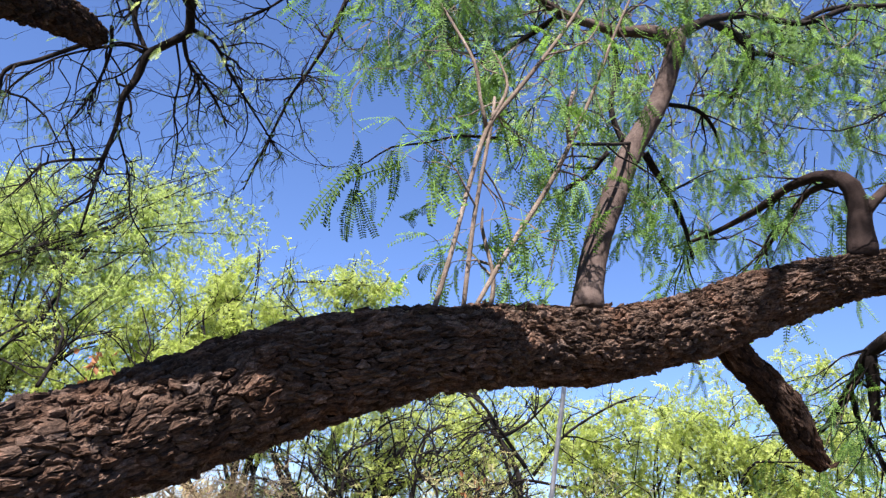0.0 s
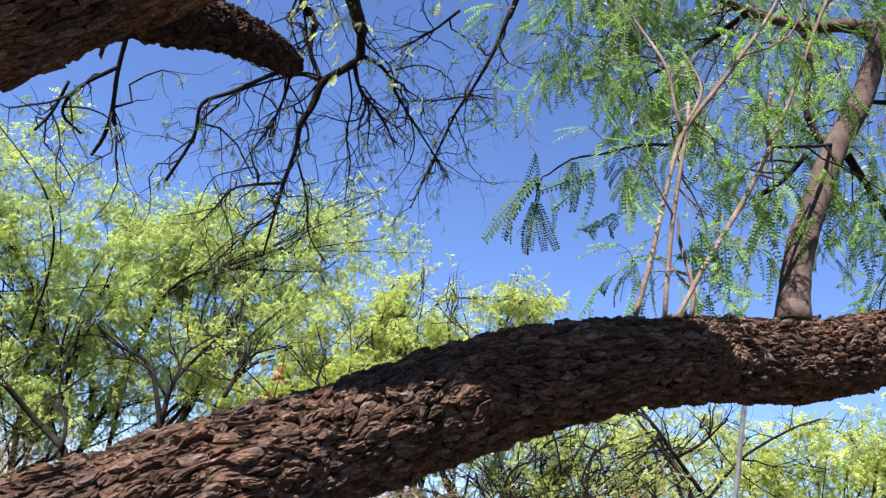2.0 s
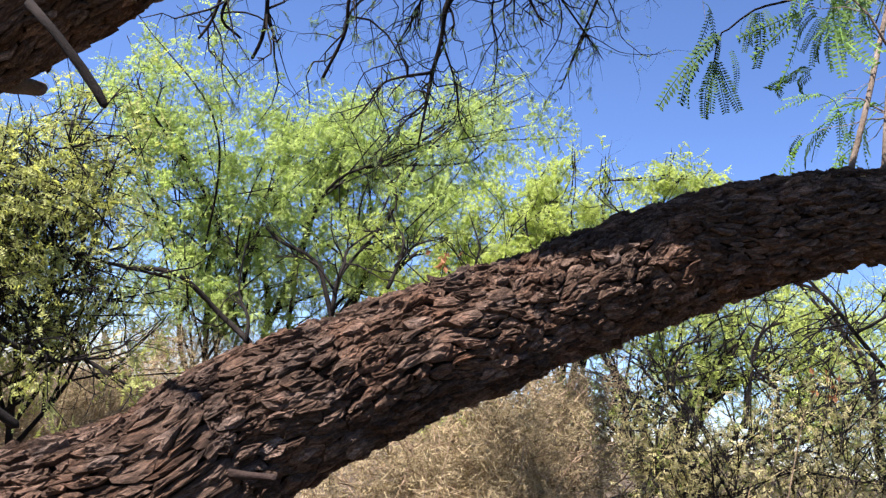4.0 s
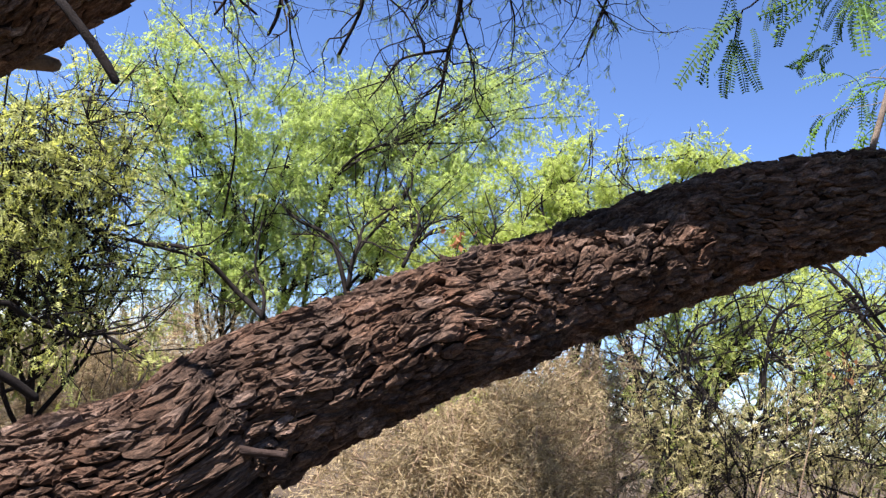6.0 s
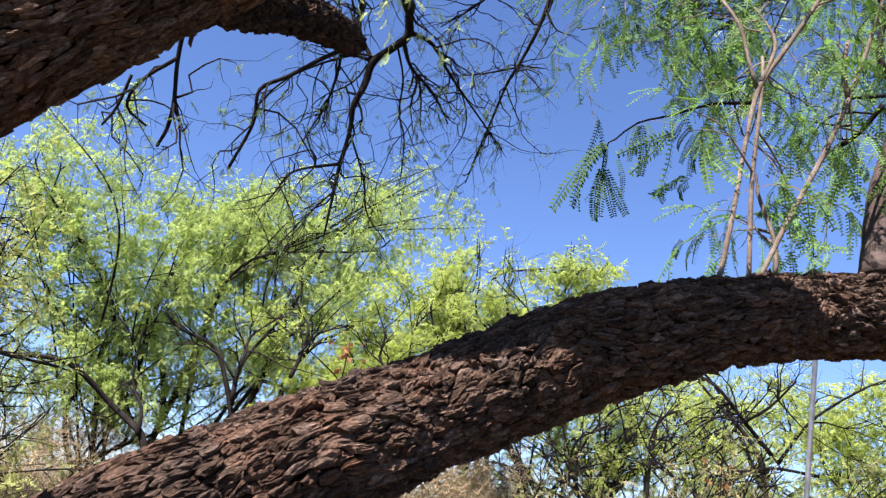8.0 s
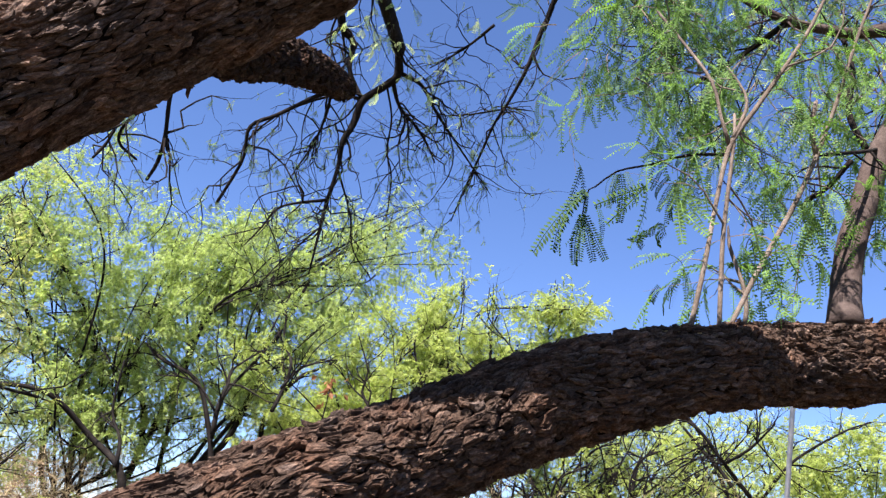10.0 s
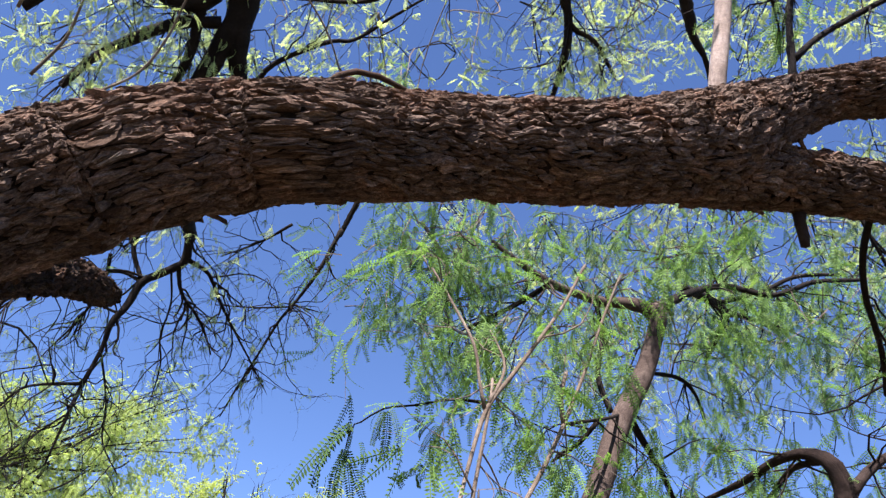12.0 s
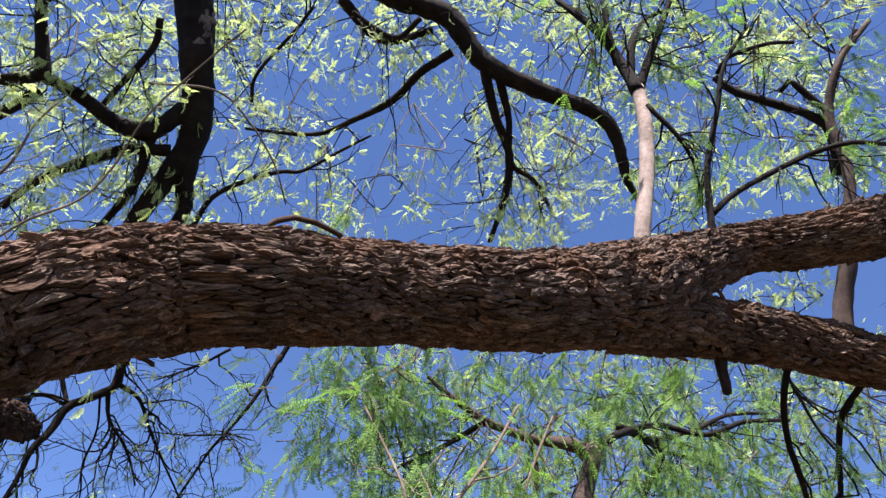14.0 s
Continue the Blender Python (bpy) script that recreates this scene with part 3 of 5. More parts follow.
rows, lines = branch("elbow_branch", [(0.595, 2.236, 3.191, 0.0238), (0.557, 2.23, 3.229, 0.0239), (0.505, 2.248, 3.255, 0.022), (0.424, 2.27, 3.264, 0.0171), (0.336, 2.253, 3.272, 0.016), (0.226, 2.209, 3.279, 0.0138), (0.116, 2.155, 3.309, 0.0107), (0.017, 2.115, 3.359, 0.0078)], BARK_YOUNG, "", 12, twigs=10, length=0.5)
near_lines += lines
rows, lines = branch("twig", [(0.226, 2.211, 3.276, 0.0098), (0.129, 2.237, 3.203, 0.0088), (0.04, 2.271, 3.158, 0.0068), (-0.032, 2.298, 3.119, 0.0049)], BARK_SHADE_TONE, "", 7, twigs=6, length=0.35)
near_lines += lines
rows, lines = branch("twig", [(0.583, 2.219, 3.218, 0.0238), (0.734, 2.318, 3.37, 0.0149), (0.968, 2.579, 3.607, 0.0132), (1.179, 2.619, 3.616, 0.0111), (1.392, 2.682, 3.751, 0.0105), (1.635, 2.754, 3.842, 0.0083)], BARK_SHADE_TONE, "", 7, twigs=12, length=0.45)
near_lines += lines
for ctrl in ([(0.795, 2.547, 3.554, 0.0187), (1.01, 2.865, 3.727, 0.021), (1.165, 3.12, 3.833, 0.0212), (1.169, 3.272, 3.795, 0.0174), (1.155, 3.428, 3.756, 0.0119)], [(1.165, 3.12, 3.833, 0.0127), (1.285, 3.178, 3.868, 0.0102), (1.417, 3.248, 3.874, 0.0059)], [(1.072, 2.939, 3.772, 0.0121), (1.302, 3.011, 3.905, 0.0113), (1.512, 3.064, 4.057, 0.0104), (1.783, 3.127, 4.147, 0.0078)]):
    rows, lines = branch("twig", ctrl, BARK_SHADE_TONE, "", 7, twigs=7, length=0.4)
    near_lines += lines
for ctrl in ([(-0.058, 1.608, 2.066, 0.0075), (-0.031, 1.62, 2.215, 0.0067), (-0.007, 1.636, 2.375, 0.0065), (0.022, 1.65, 2.517, 0.0073), (0.076, 1.678, 2.624, 0.0071), (0.135, 1.707, 2.738, 0.0067), (0.203, 1.728, 2.871, 0.0058), (0.271, 1.771, 3.048, 0.0049)], [(0, 1.646, 2.083, 0.0066), (0.007, 1.655, 2.287, 0.0064), (0.021, 1.647, 2.441, 0.0055), (0.031, 1.657, 2.545, 0.0051), (0.032, 1.675, 2.611, 0.0047)], [(0.023, 1.683, 2.102, 0.0068), (0.083, 1.716, 2.243, 0.0077), (0.17, 1.768, 2.434, 0.0076), (0.224, 1.802, 2.574, 0.0074), (0.279, 1.814, 2.737, 0.0058), (0.327, 1.814, 2.901, 0.0054), (0.379, 1.813, 3.054, 0.0042)]):
    rows, lines = branch("shoot", [(x, y, z, 0.78 * r) for x, y, z, r in ctrl], SHOOT, "straight tan shoot growing up from the limb", 8, twigs=5, length=0.3, radius=0.003, span=(0.45, 1.0), rough=0.02)
    near_lines += lines
for ctrl in ([(0.028, 1.651, 2.536, 0.0051), (0.056, 1.671, 2.618, 0.0041), (0.056, 1.69, 2.679, 0.0036), (0.02, 1.699, 2.756, 0.0025)], [(0.019, 1.65, 2.517, 0.0051), (0, 1.634, 2.582, 0.004), (-0.02, 1.633, 2.674, 0.0041), (-0.083, 1.661, 2.803, 0.0037), (-0.149, 1.688, 2.924, 0.0032)], [(0.224, 1.803, 2.572, 0.0067), (0.215, 1.797, 2.644, 0.0063), (0.227, 1.797, 2.718, 0.0051)], [(0.057, 1.739, 2.123, 0.0054), (0.059, 1.735, 2.193, 0.0049), (0.025, 1.733, 2.309, 0.004), (0.024, 1.753, 2.361, 0.0023)]):
    rows, lines = branch("shoot", ctrl, SHOOT, "", 7, twigs=2, length=0.25, radius=0.003, rough=0.02)
    near_lines += lines
for ctrl in ([(0.224, 1.802, 2.574, 0.0044), (0.404, 2.084, 2.743, 0.0051), (0.47, 2.246, 2.847, 0.0046)], [(0.514, 2.301, 2.836, 0.0131), (0.589, 2.377, 2.769, 0.0096), (0.662, 2.451, 2.697, 0.0078), (0.72, 2.536, 2.594, 0.0059)], [(0.582, 2.339, 3.044, 0.0079), (0.704, 2.409, 3.075, 0.0072), (0.778, 2.465, 3.047, 0.0063), (0.834, 2.549, 2.975, 0.0042)], [(0.436, 2.254, 2.844, 0.0092), (0.404, 2.291, 2.988, 0.0096), (0.423, 2.302, 3.151, 0.0089), (0.404, 2.321, 3.301, 0.0072)], [(0.381, 2.188, 2.773, 0.008), (0.329, 2.229, 2.712, 0.0071), (0.257, 2.262, 2.663, 0.0044)]):
    rows, lines = branch("twig", ctrl, BARK_SHADE_TONE, "", 7, twigs=4, length=0.3)
    near_lines += lines
for ctrl in ([(1.622, 2.722, 2.597, 0.0304), (1.54, 2.861, 2.504, 0.0261), (1.477, 2.972, 2.442, 0.0241), (1.441, 3.076, 2.331, 0.0171), (1.39, 3.183, 2.205, 0.0099), (1.316, 3.229, 2.128, 0.0062)], [(1.441, 3.076, 2.331, 0.011), (1.498, 3.136, 2.196, 0.0087), (1.548, 3.13, 2.095, 0.0074), (1.595, 3.125, 1.975, 0.005)], [(1.477, 2.972, 2.442, 0.0241), (1.488, 2.994, 2.34, 0.0229), (1.506, 3.038, 2.213, 0.0182)]):
    rows, lines = branch("shade_toned_branch", ctrl, BARK_SHADE_TONE, "", 9, twigs=12, length=0.4, droop=0.9)
    near_lines += lines[::2]
for ctrl in ([(1.125, 2.213, 2.498, 0.0519), (1.128, 2.211, 2.606, 0.0414), (1.121, 2.201, 2.684, 0.0342), (1.09, 2.209, 2.745, 0.0287), (1.046, 2.271, 2.783, 0.0195), (0.991, 2.357, 2.781, 0.0159), (0.942, 2.502, 2.765, 0.0144), (0.838, 2.666, 2.737, 0.0085), (0.734, 2.809, 2.733, 0.0055)], [(1.128, 2.2, 2.629, 0.0282), (1.174, 2.198, 2.684, 0.0191), (1.257, 2.238, 2.761, 0.0159), (1.39, 2.234, 2.859, 0.0123)], [(1.093, 2.209, 2.742, 0.0134), (1.047, 2.342, 2.763, 0.0119), (1.028, 2.487, 2.725, 0.0103), (0.989, 2.655, 2.642, 0.0074)]):
    rows, lines = branch("hooked_branch", [(x - 0.02, y, z, 0.85 * r) for x, y, z, r in ctrl], BARK, "", 12, twigs=9, length=0.4)
    near_lines += lines
branch("young_stem", [(0.556, 1.412, 3.316, 0.0245), (0.558, 1.372, 3.436, 0.0240), (0.58, 1.331, 3.648, 0.0232), (0.581, 1.292, 3.828, 0.0225), (0.57, 1.28, 3.998, 0.0215)], PALE_BARK, "pale smooth upright stem", 16, rough=0.02)
for ctrl in ([(0.57, 1.28, 3.97, 0.0232), (0.516, 1.267, 4.138, 0.0182), (0.432, 1.243, 4.285, 0.0146), (0.309, 1.25, 4.472, 0.0121)], [(0.575, 1.286, 3.992, 0.0175), (0.612, 1.229, 4.135, 0.0131), (0.668, 1.176, 4.323, 0.0106), (0.701, 1.129, 4.451, 0.0088)], [(0.552, 1.28, 4.062, 0.0159), (0.559, 1.234, 4.205, 0.0144), (0.607, 1.207, 4.323, 0.0096), (0.697, 1.2, 4.418, 0.0066)], [(0.513, 1.28, 4.131, 0.0141), (0.473, 1.219, 4.233, 0.0123), (0.451, 1.17, 4.376, 0.0096)], [(0.585, 1.265, 3.882, 0.0084), (0.678, 1.291, 3.772, 0.0074), (0.748, 1.349, 3.704, 0.0055)], [(0.74, 1.356, 3.36, 0.0133), (0.738, 1.315, 3.467, 0.0102), (0.743, 1.284, 3.623, 0.0097), (0.771, 1.199, 3.798, 0.0083), (0.796, 1.132, 3.952, 0.0067), (0.899, 1.1, 4.168, 0.0051)], [(0.744, 1.319, 3.461, 0.0102), (0.825, 1.317, 3.561, 0.0088), (0.965, 1.276, 3.657, 0.0083), (1.062, 1.234, 3.701, 0.0084), (1.167, 1.202, 3.728, 0.0076), (1.298, 1.22, 3.77, 0.0069)]):
    rows, lines = branch("twig", ctrl, BARK_SHADE_TONE, "", 7, twigs=7, length=0.35)
    near_lines += lines[::3]
rows, lines = branch("young_stem", [(1.316, 1.757, 3.448, 0.0308), (1.327, 1.718, 3.563, 0.0313), (1.348, 1.653, 3.687, 0.0297), (1.383, 1.613, 3.846, 0.0241), (1.391, 1.524, 4.05, 0.0204), (1.349, 1.454, 4.254, 0.0175), (1.376, 1.344, 4.432, 0.012), (1.519, 1.255, 4.649, 0.0102)], BARK_YOUNG, "", 12, twigs=9, length=0.4)
near_lines += lines
branch("twig", [(-0.915, 0.624, 1.922, 0.0051), (-0.873, 0.632, 1.887, 0.0049), (-0.846, 0.65, 1.856, 0.0051), (-0.831, 0.662, 1.835, 0.005), (-0.819, 0.667, 1.819, 0.0043)], BARK_SHADE_TONE, "", 10, parent=upper)
branch("overhead_limb", [(-1.652, 1.592, 6.356, 0.1215), (-1.55, 1.854, 5.94, 0.1145), (-1.474, 2.078, 5.616, 0.1065), (-1.386, 2.229, 5.31, 0.0892), (-1.349, 2.419, 5.128, 0.0819), (-1.355, 2.562, 4.972, 0.072), (-1.44, 2.664, 4.821, 0.0561), (-1.558, 2.807, 4.628, 0.0467), (-1.654, 2.949, 4.423, 0.0374)], BARK_SHADE_TONE, "overhead limb that forks and droops, coloured near-black as if in shade", 18, rough=0.06)
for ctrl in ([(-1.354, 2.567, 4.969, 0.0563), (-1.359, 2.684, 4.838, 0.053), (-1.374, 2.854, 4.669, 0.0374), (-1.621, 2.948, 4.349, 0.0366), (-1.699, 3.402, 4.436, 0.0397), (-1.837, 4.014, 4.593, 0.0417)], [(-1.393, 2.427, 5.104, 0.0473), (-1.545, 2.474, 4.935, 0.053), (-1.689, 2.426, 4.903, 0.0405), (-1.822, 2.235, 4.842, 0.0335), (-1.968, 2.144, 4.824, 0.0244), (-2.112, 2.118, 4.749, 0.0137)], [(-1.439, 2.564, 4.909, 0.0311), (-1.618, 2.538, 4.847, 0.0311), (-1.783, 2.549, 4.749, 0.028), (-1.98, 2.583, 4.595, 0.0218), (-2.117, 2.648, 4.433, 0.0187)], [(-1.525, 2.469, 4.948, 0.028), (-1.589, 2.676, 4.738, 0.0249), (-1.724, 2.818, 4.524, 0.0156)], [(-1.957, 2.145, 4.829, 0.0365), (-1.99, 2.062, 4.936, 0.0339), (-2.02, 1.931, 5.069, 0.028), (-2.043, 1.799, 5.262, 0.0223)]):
    rows, lines = branch("shade_toned_branch", ctrl, BARK_SHADE_TONE, "", 10, twigs=12, length=0.7, radius=0.005, again=3)
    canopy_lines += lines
branch("arching_branch", [(-1.652, 1.592, 6.356, 0.0736), (-1.417, 1.91, 6.527, 0.0726), (-0.972, 2.165, 6.519, 0.0688), (-0.476, 2.276, 6.309, 0.0681), (-0.13, 2.303, 6.201, 0.0686), (0.127, 2.458, 5.994, 0.0602), (0.492, 2.554, 5.903, 0.0531), (0.775, 2.588, 5.834, 0.046), (0.941, 2.647, 5.758, 0.0425), (1.04, 2.791, 5.628, 0.0336), (1.083, 2.877, 5.551, 0.023), (1.157, 2.944, 5.474, 0.0159), (1.208, 3.037, 5.379, 0.0106), (1.212, 3.134, 5.291, 0.0071)], BARK_SHADE_TONE, "arching branch overhead, coloured near-black as if in shade", 14, rough=0.07)
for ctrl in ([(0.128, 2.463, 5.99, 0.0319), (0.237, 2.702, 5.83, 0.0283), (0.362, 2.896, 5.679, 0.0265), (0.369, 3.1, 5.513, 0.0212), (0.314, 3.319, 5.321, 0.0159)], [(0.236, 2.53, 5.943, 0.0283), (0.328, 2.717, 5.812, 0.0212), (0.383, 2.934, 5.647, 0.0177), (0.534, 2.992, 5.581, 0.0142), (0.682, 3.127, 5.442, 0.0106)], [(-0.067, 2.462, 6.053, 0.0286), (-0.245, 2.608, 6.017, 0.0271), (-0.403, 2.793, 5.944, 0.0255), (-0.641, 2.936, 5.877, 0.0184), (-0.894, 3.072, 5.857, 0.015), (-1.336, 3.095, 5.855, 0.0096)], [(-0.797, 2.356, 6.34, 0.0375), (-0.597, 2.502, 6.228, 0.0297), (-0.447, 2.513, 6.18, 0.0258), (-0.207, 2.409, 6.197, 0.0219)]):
    rows, lines = branch("shade_toned_branch", ctrl, BARK_SHADE_TONE, "", 8, twigs=12, length=0.65, radius=0.005, again=3)
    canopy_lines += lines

# further branches that cross the sky above and below the upper limb
branch("bent_twig", [(-0.359, 0.989, 2.834, 0.0068), (-0.339, 0.991, 2.867, 0.0066), (-0.309, 1.001, 2.894, 0.0064), (-0.268, 1.023, 2.910, 0.0062), (-0.216, 1.057, 2.915, 0.0060)], BARK_LOOSE, "curved dry twig lying along the upper limb", 8)
branch("under_stub", [(0.736, 1.437, 3.027, 0.0168), (0.738, 1.445, 3.006, 0.0147), (0.746, 1.456, 2.975, 0.0127), (0.750, 1.465, 2.949, 0.0106)], BARK, "short dark stub below the forked limb", 9)
for ctrl in ([(0.960, 1.509, 3.116, 0.0100), (0.985, 1.628, 3.074, 0.0096), (1.028, 1.735, 3.025, 0.0092), (1.091, 1.830, 2.969, 0.0087), (1.143, 1.918, 2.927, 0.0082), (1.184, 2.013, 2.875, 0.0077)], [(1.146, 1.483, 3.088, 0.0102), (1.171, 1.547, 3.098, 0.0098), (1.163, 1.654, 3.079, 0.0093), (1.186, 1.755, 3.036, 0.0088), (1.220, 1.874, 2.945, 0.0082), (1.236, 1.986, 2.869, 0.0077)], [(1.042, 1.692, 3.268, 0.0055), (1.090, 1.728, 3.189, 0.0049), (1.150, 1.767, 3.089, 0.0043), (1.238, 1.787, 2.978, 0.0037)], [(1.050, 1.611, 4.701, 0.0153), (1.134, 1.637, 4.655, 0.0168), (1.304, 1.632, 4.585, 0.0184), (1.426, 1.628, 4.528, 0.0199), (1.503, 1.656, 4.470, 0.0214), (1.561, 1.773, 4.358, 0.0230)], [(1.478, 1.638, 4.495, 0.0179), (1.474, 1.545, 4.554, 0.0162), (1.475, 1.411, 4.627, 0.0145), (1.502, 1.307, 4.665, 0.0128)], [(1.456, 1.589, 4.537, 0.0153), (1.322, 1.543, 4.629, 0.0128), (1.302, 1.585, 4.615, 0.0102)], [(1.058, 1.599, 4.705, 0.0102), (1.085, 1.532, 4.733, 0.0094), (1.213, 1.447, 4.729, 0.0085), (1.307, 1.413, 4.707, 0.0077)]):
    near_lines += branch("twig", ctrl, BARK_SHADE_TONE, "", 7, twigs=4, length=0.4, kink=0.4)[1][::4]
for ctrl in ([(-1.768, 2.241, 3.810, 0.0066), (-1.648, 2.205, 3.944, 0.0062), (-1.488, 2.183, 4.075, 0.0058), (-1.382, 2.098, 4.216, 0.0054), (-1.276, 1.948, 4.394, 0.0049), (-1.035, 1.756, 4.628, 0.0045), (-0.930, 1.681, 4.709, 0.0041)], [(-1.866, 1.896, 4.070, 0.0077), (-1.837, 1.844, 4.135, 0.0070), (-1.777, 1.710, 4.280, 0.0064), (-1.804, 1.617, 4.325, 0.0057), (-1.845, 1.522, 4.358, 0.0051)], [(-1.830, 2.092, 3.917, 0.0077), (-1.723, 2.023, 4.067, 0.0065), (-1.662, 1.925, 4.194, 0.0053), (-1.594, 1.867, 4.283, 0.0041)], [(-1.355, 1.953, 4.619, 0.0059), (-1.080, 2.004, 4.696, 0.0054), (-0.923, 2.135, 4.652, 0.0048), (-0.806, 2.281, 4.569, 0.0043), (-0.735, 2.422, 4.464, 0.0038)]):
    canopy_lines += branch("twig", ctrl, SHOOT, "thin twig coloured pale as if sunlit", 6, twigs=3, length=0.35, radius=0.003)[1]
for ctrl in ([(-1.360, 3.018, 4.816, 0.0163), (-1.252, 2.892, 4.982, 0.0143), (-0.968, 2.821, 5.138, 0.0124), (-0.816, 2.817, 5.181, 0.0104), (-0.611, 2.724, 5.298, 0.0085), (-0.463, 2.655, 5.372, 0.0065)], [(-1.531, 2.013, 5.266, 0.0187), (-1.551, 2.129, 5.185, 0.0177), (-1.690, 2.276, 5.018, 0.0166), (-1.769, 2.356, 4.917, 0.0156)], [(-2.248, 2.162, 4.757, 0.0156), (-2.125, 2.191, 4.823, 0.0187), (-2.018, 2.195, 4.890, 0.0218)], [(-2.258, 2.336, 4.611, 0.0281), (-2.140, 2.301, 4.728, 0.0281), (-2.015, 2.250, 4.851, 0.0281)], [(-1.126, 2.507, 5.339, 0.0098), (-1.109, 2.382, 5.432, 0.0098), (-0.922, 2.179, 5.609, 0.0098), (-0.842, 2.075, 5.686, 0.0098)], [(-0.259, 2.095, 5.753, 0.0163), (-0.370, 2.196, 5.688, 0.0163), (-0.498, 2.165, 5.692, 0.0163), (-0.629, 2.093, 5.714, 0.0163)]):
    canopy_lines += branch("shade_toned_branch", ctrl, BARK_SHADE_TONE, "", 8, twigs=6, length=0.6, radius=0.005, again=2, kink=0.4)[1]
droop_lines = []


def drooping(lines, twigs=11):
    """Crooked twigs that hang from the overhead limb, coloured near-black as if in shade."""
    for ctrl in lines:
        droop_lines.extend(branch("drooping_twig", [(x, y, z, 0.68 * r) for x, y, z, r in ctrl], BARK_SHADE_TONE, "", 7, twigs=twigs, length=0.66, radius=0.0095, droop=1.0, again=3, kink=0.5)[1])


drooping([[(-1.699, 3.402, 4.436, 0.0397), (-1.837, 4.024, 4.578, 0.0454), (-1.863, 4.075, 4.607, 0.0459), (-1.879, 4.155, 4.487, 0.0421), (-1.983, 4.166, 4.401, 0.0382), (-2.099, 4.17, 4.309, 0.0382), (-2.144, 4.19, 4.14, 0.0341), (-2.187, 4.182, 4.01, 0.0281), (-2.221, 4.253, 3.851, 0.0206), (-2.263, 4.282, 3.629, 0.0204), (-2.291, 4.312, 3.395, 0.0147), (-2.337, 4.379, 3.163, 0.0074)], [(-1.857, 4.153, 4.504, 0.0248), (-1.761, 4.316, 4.516, 0.0195), (-1.705, 4.515, 4.439, 0.0159), (-1.605, 4.743, 4.327, 0.0121), (-1.493, 4.964, 4.209, 0.0082)], [(-1.905, 4.174, 4.443, 0.021), (-1.872, 4.269, 4.322, 0.0172), (-1.806, 4.451, 4.279, 0.0156), (-1.736, 4.534, 4.187, 0.0117), (-1.687, 4.609, 4.086, 0.0078)], [(-1.945, 4.173, 4.417, 0.0115), (-1.925, 4.293, 4.249, 0.0096), (-1.958, 4.391, 4.058, 0.0096), (-1.933, 4.484, 3.909, 0.0076), (-1.959, 4.588, 3.676, 0.0048)]])
drooping([[(-2.264, 4.279, 3.635, 0.0167), (-2.405, 4.173, 3.562, 0.0129), (-2.471, 4.053, 3.463, 0.0108), (-2.553, 4.058, 3.34, 0.009), (-2.642, 4.054, 3.213, 0.0054)], [(-2.288, 4.293, 3.443, 0.0092), (-2.465, 4.279, 3.236, 0.0074), (-2.604, 4.268, 3.04, 0.0055)], [(-2.221, 4.253, 3.851, 0.0113), (-2.151, 4.41, 3.609, 0.0084), (-2.127, 4.516, 3.391, 0.0075), (-2.017, 4.626, 3.238, 0.0047)], [(-2.322, 4.087, 4.447, 0.0195), (-2.339, 4.177, 4.301, 0.0156), (-2.426, 4.264, 4.081, 0.0117), (-2.551, 4.308, 3.873, 0.0078)]])
drooping([[(-2.099, 4.17, 4.309, 0.0172), (-2.25, 4.178, 4.373, 0.0156), (-2.412, 4.132, 4.305, 0.0117), (-2.683, 4.157, 4.214, 0.0099), (-2.871, 4.154, 4.011, 0.0079), (-2.922, 4.205, 3.859, 0.0059)], [(-2.178, 3.765, 5.003, 0.035), (-2.283, 4.002, 4.818, 0.0317), (-2.209, 4.087, 4.717, 0.0317), (-2.203, 4.105, 4.515, 0.0253), (-2.099, 4.17, 4.309, 0.021)], [(-0.866, 4.576, 5.828, 0.0357), (-1.072, 4.815, 5.317, 0.0307), (-1.055, 4.733, 5.299, 0.0281), (-1.165, 4.818, 4.981, 0.0212), (-1.294, 4.925, 4.776, 0.017), (-1.394, 4.952, 4.593, 0.0147), (-1.504, 5.02, 4.318, 0.0125), (-1.622, 5.116, 4.061, 0.0104), (-1.687, 5.17, 3.902, 0.0063)], [(-1.351, 4.949, 4.714, 0.0106), (-1.583, 4.915, 4.657, 0.0085), (-1.846, 4.853, 4.607, 0.0053)]])
drooping([[(-1.352, 4.938, 4.731, 0.0106), (-1.152, 4.992, 4.727, 0.0064)], [(-1.493, 4.964, 4.209, 0.0082), (-1.414, 5.149, 4.121, 0.0042)], [(-1.387, 4.59, 5.203, 0.017), (-1.594, 4.639, 5.052, 0.0127), (-1.851, 4.656, 4.897, 0.0064)], [(-0.384, 3.85, 4.766, 0.0177), (-0.226, 3.816, 4.506, 0.0153), (-0.063, 3.853, 4.121, 0.0098), (-0.027, 3.836, 3.965, 0.0064)]])
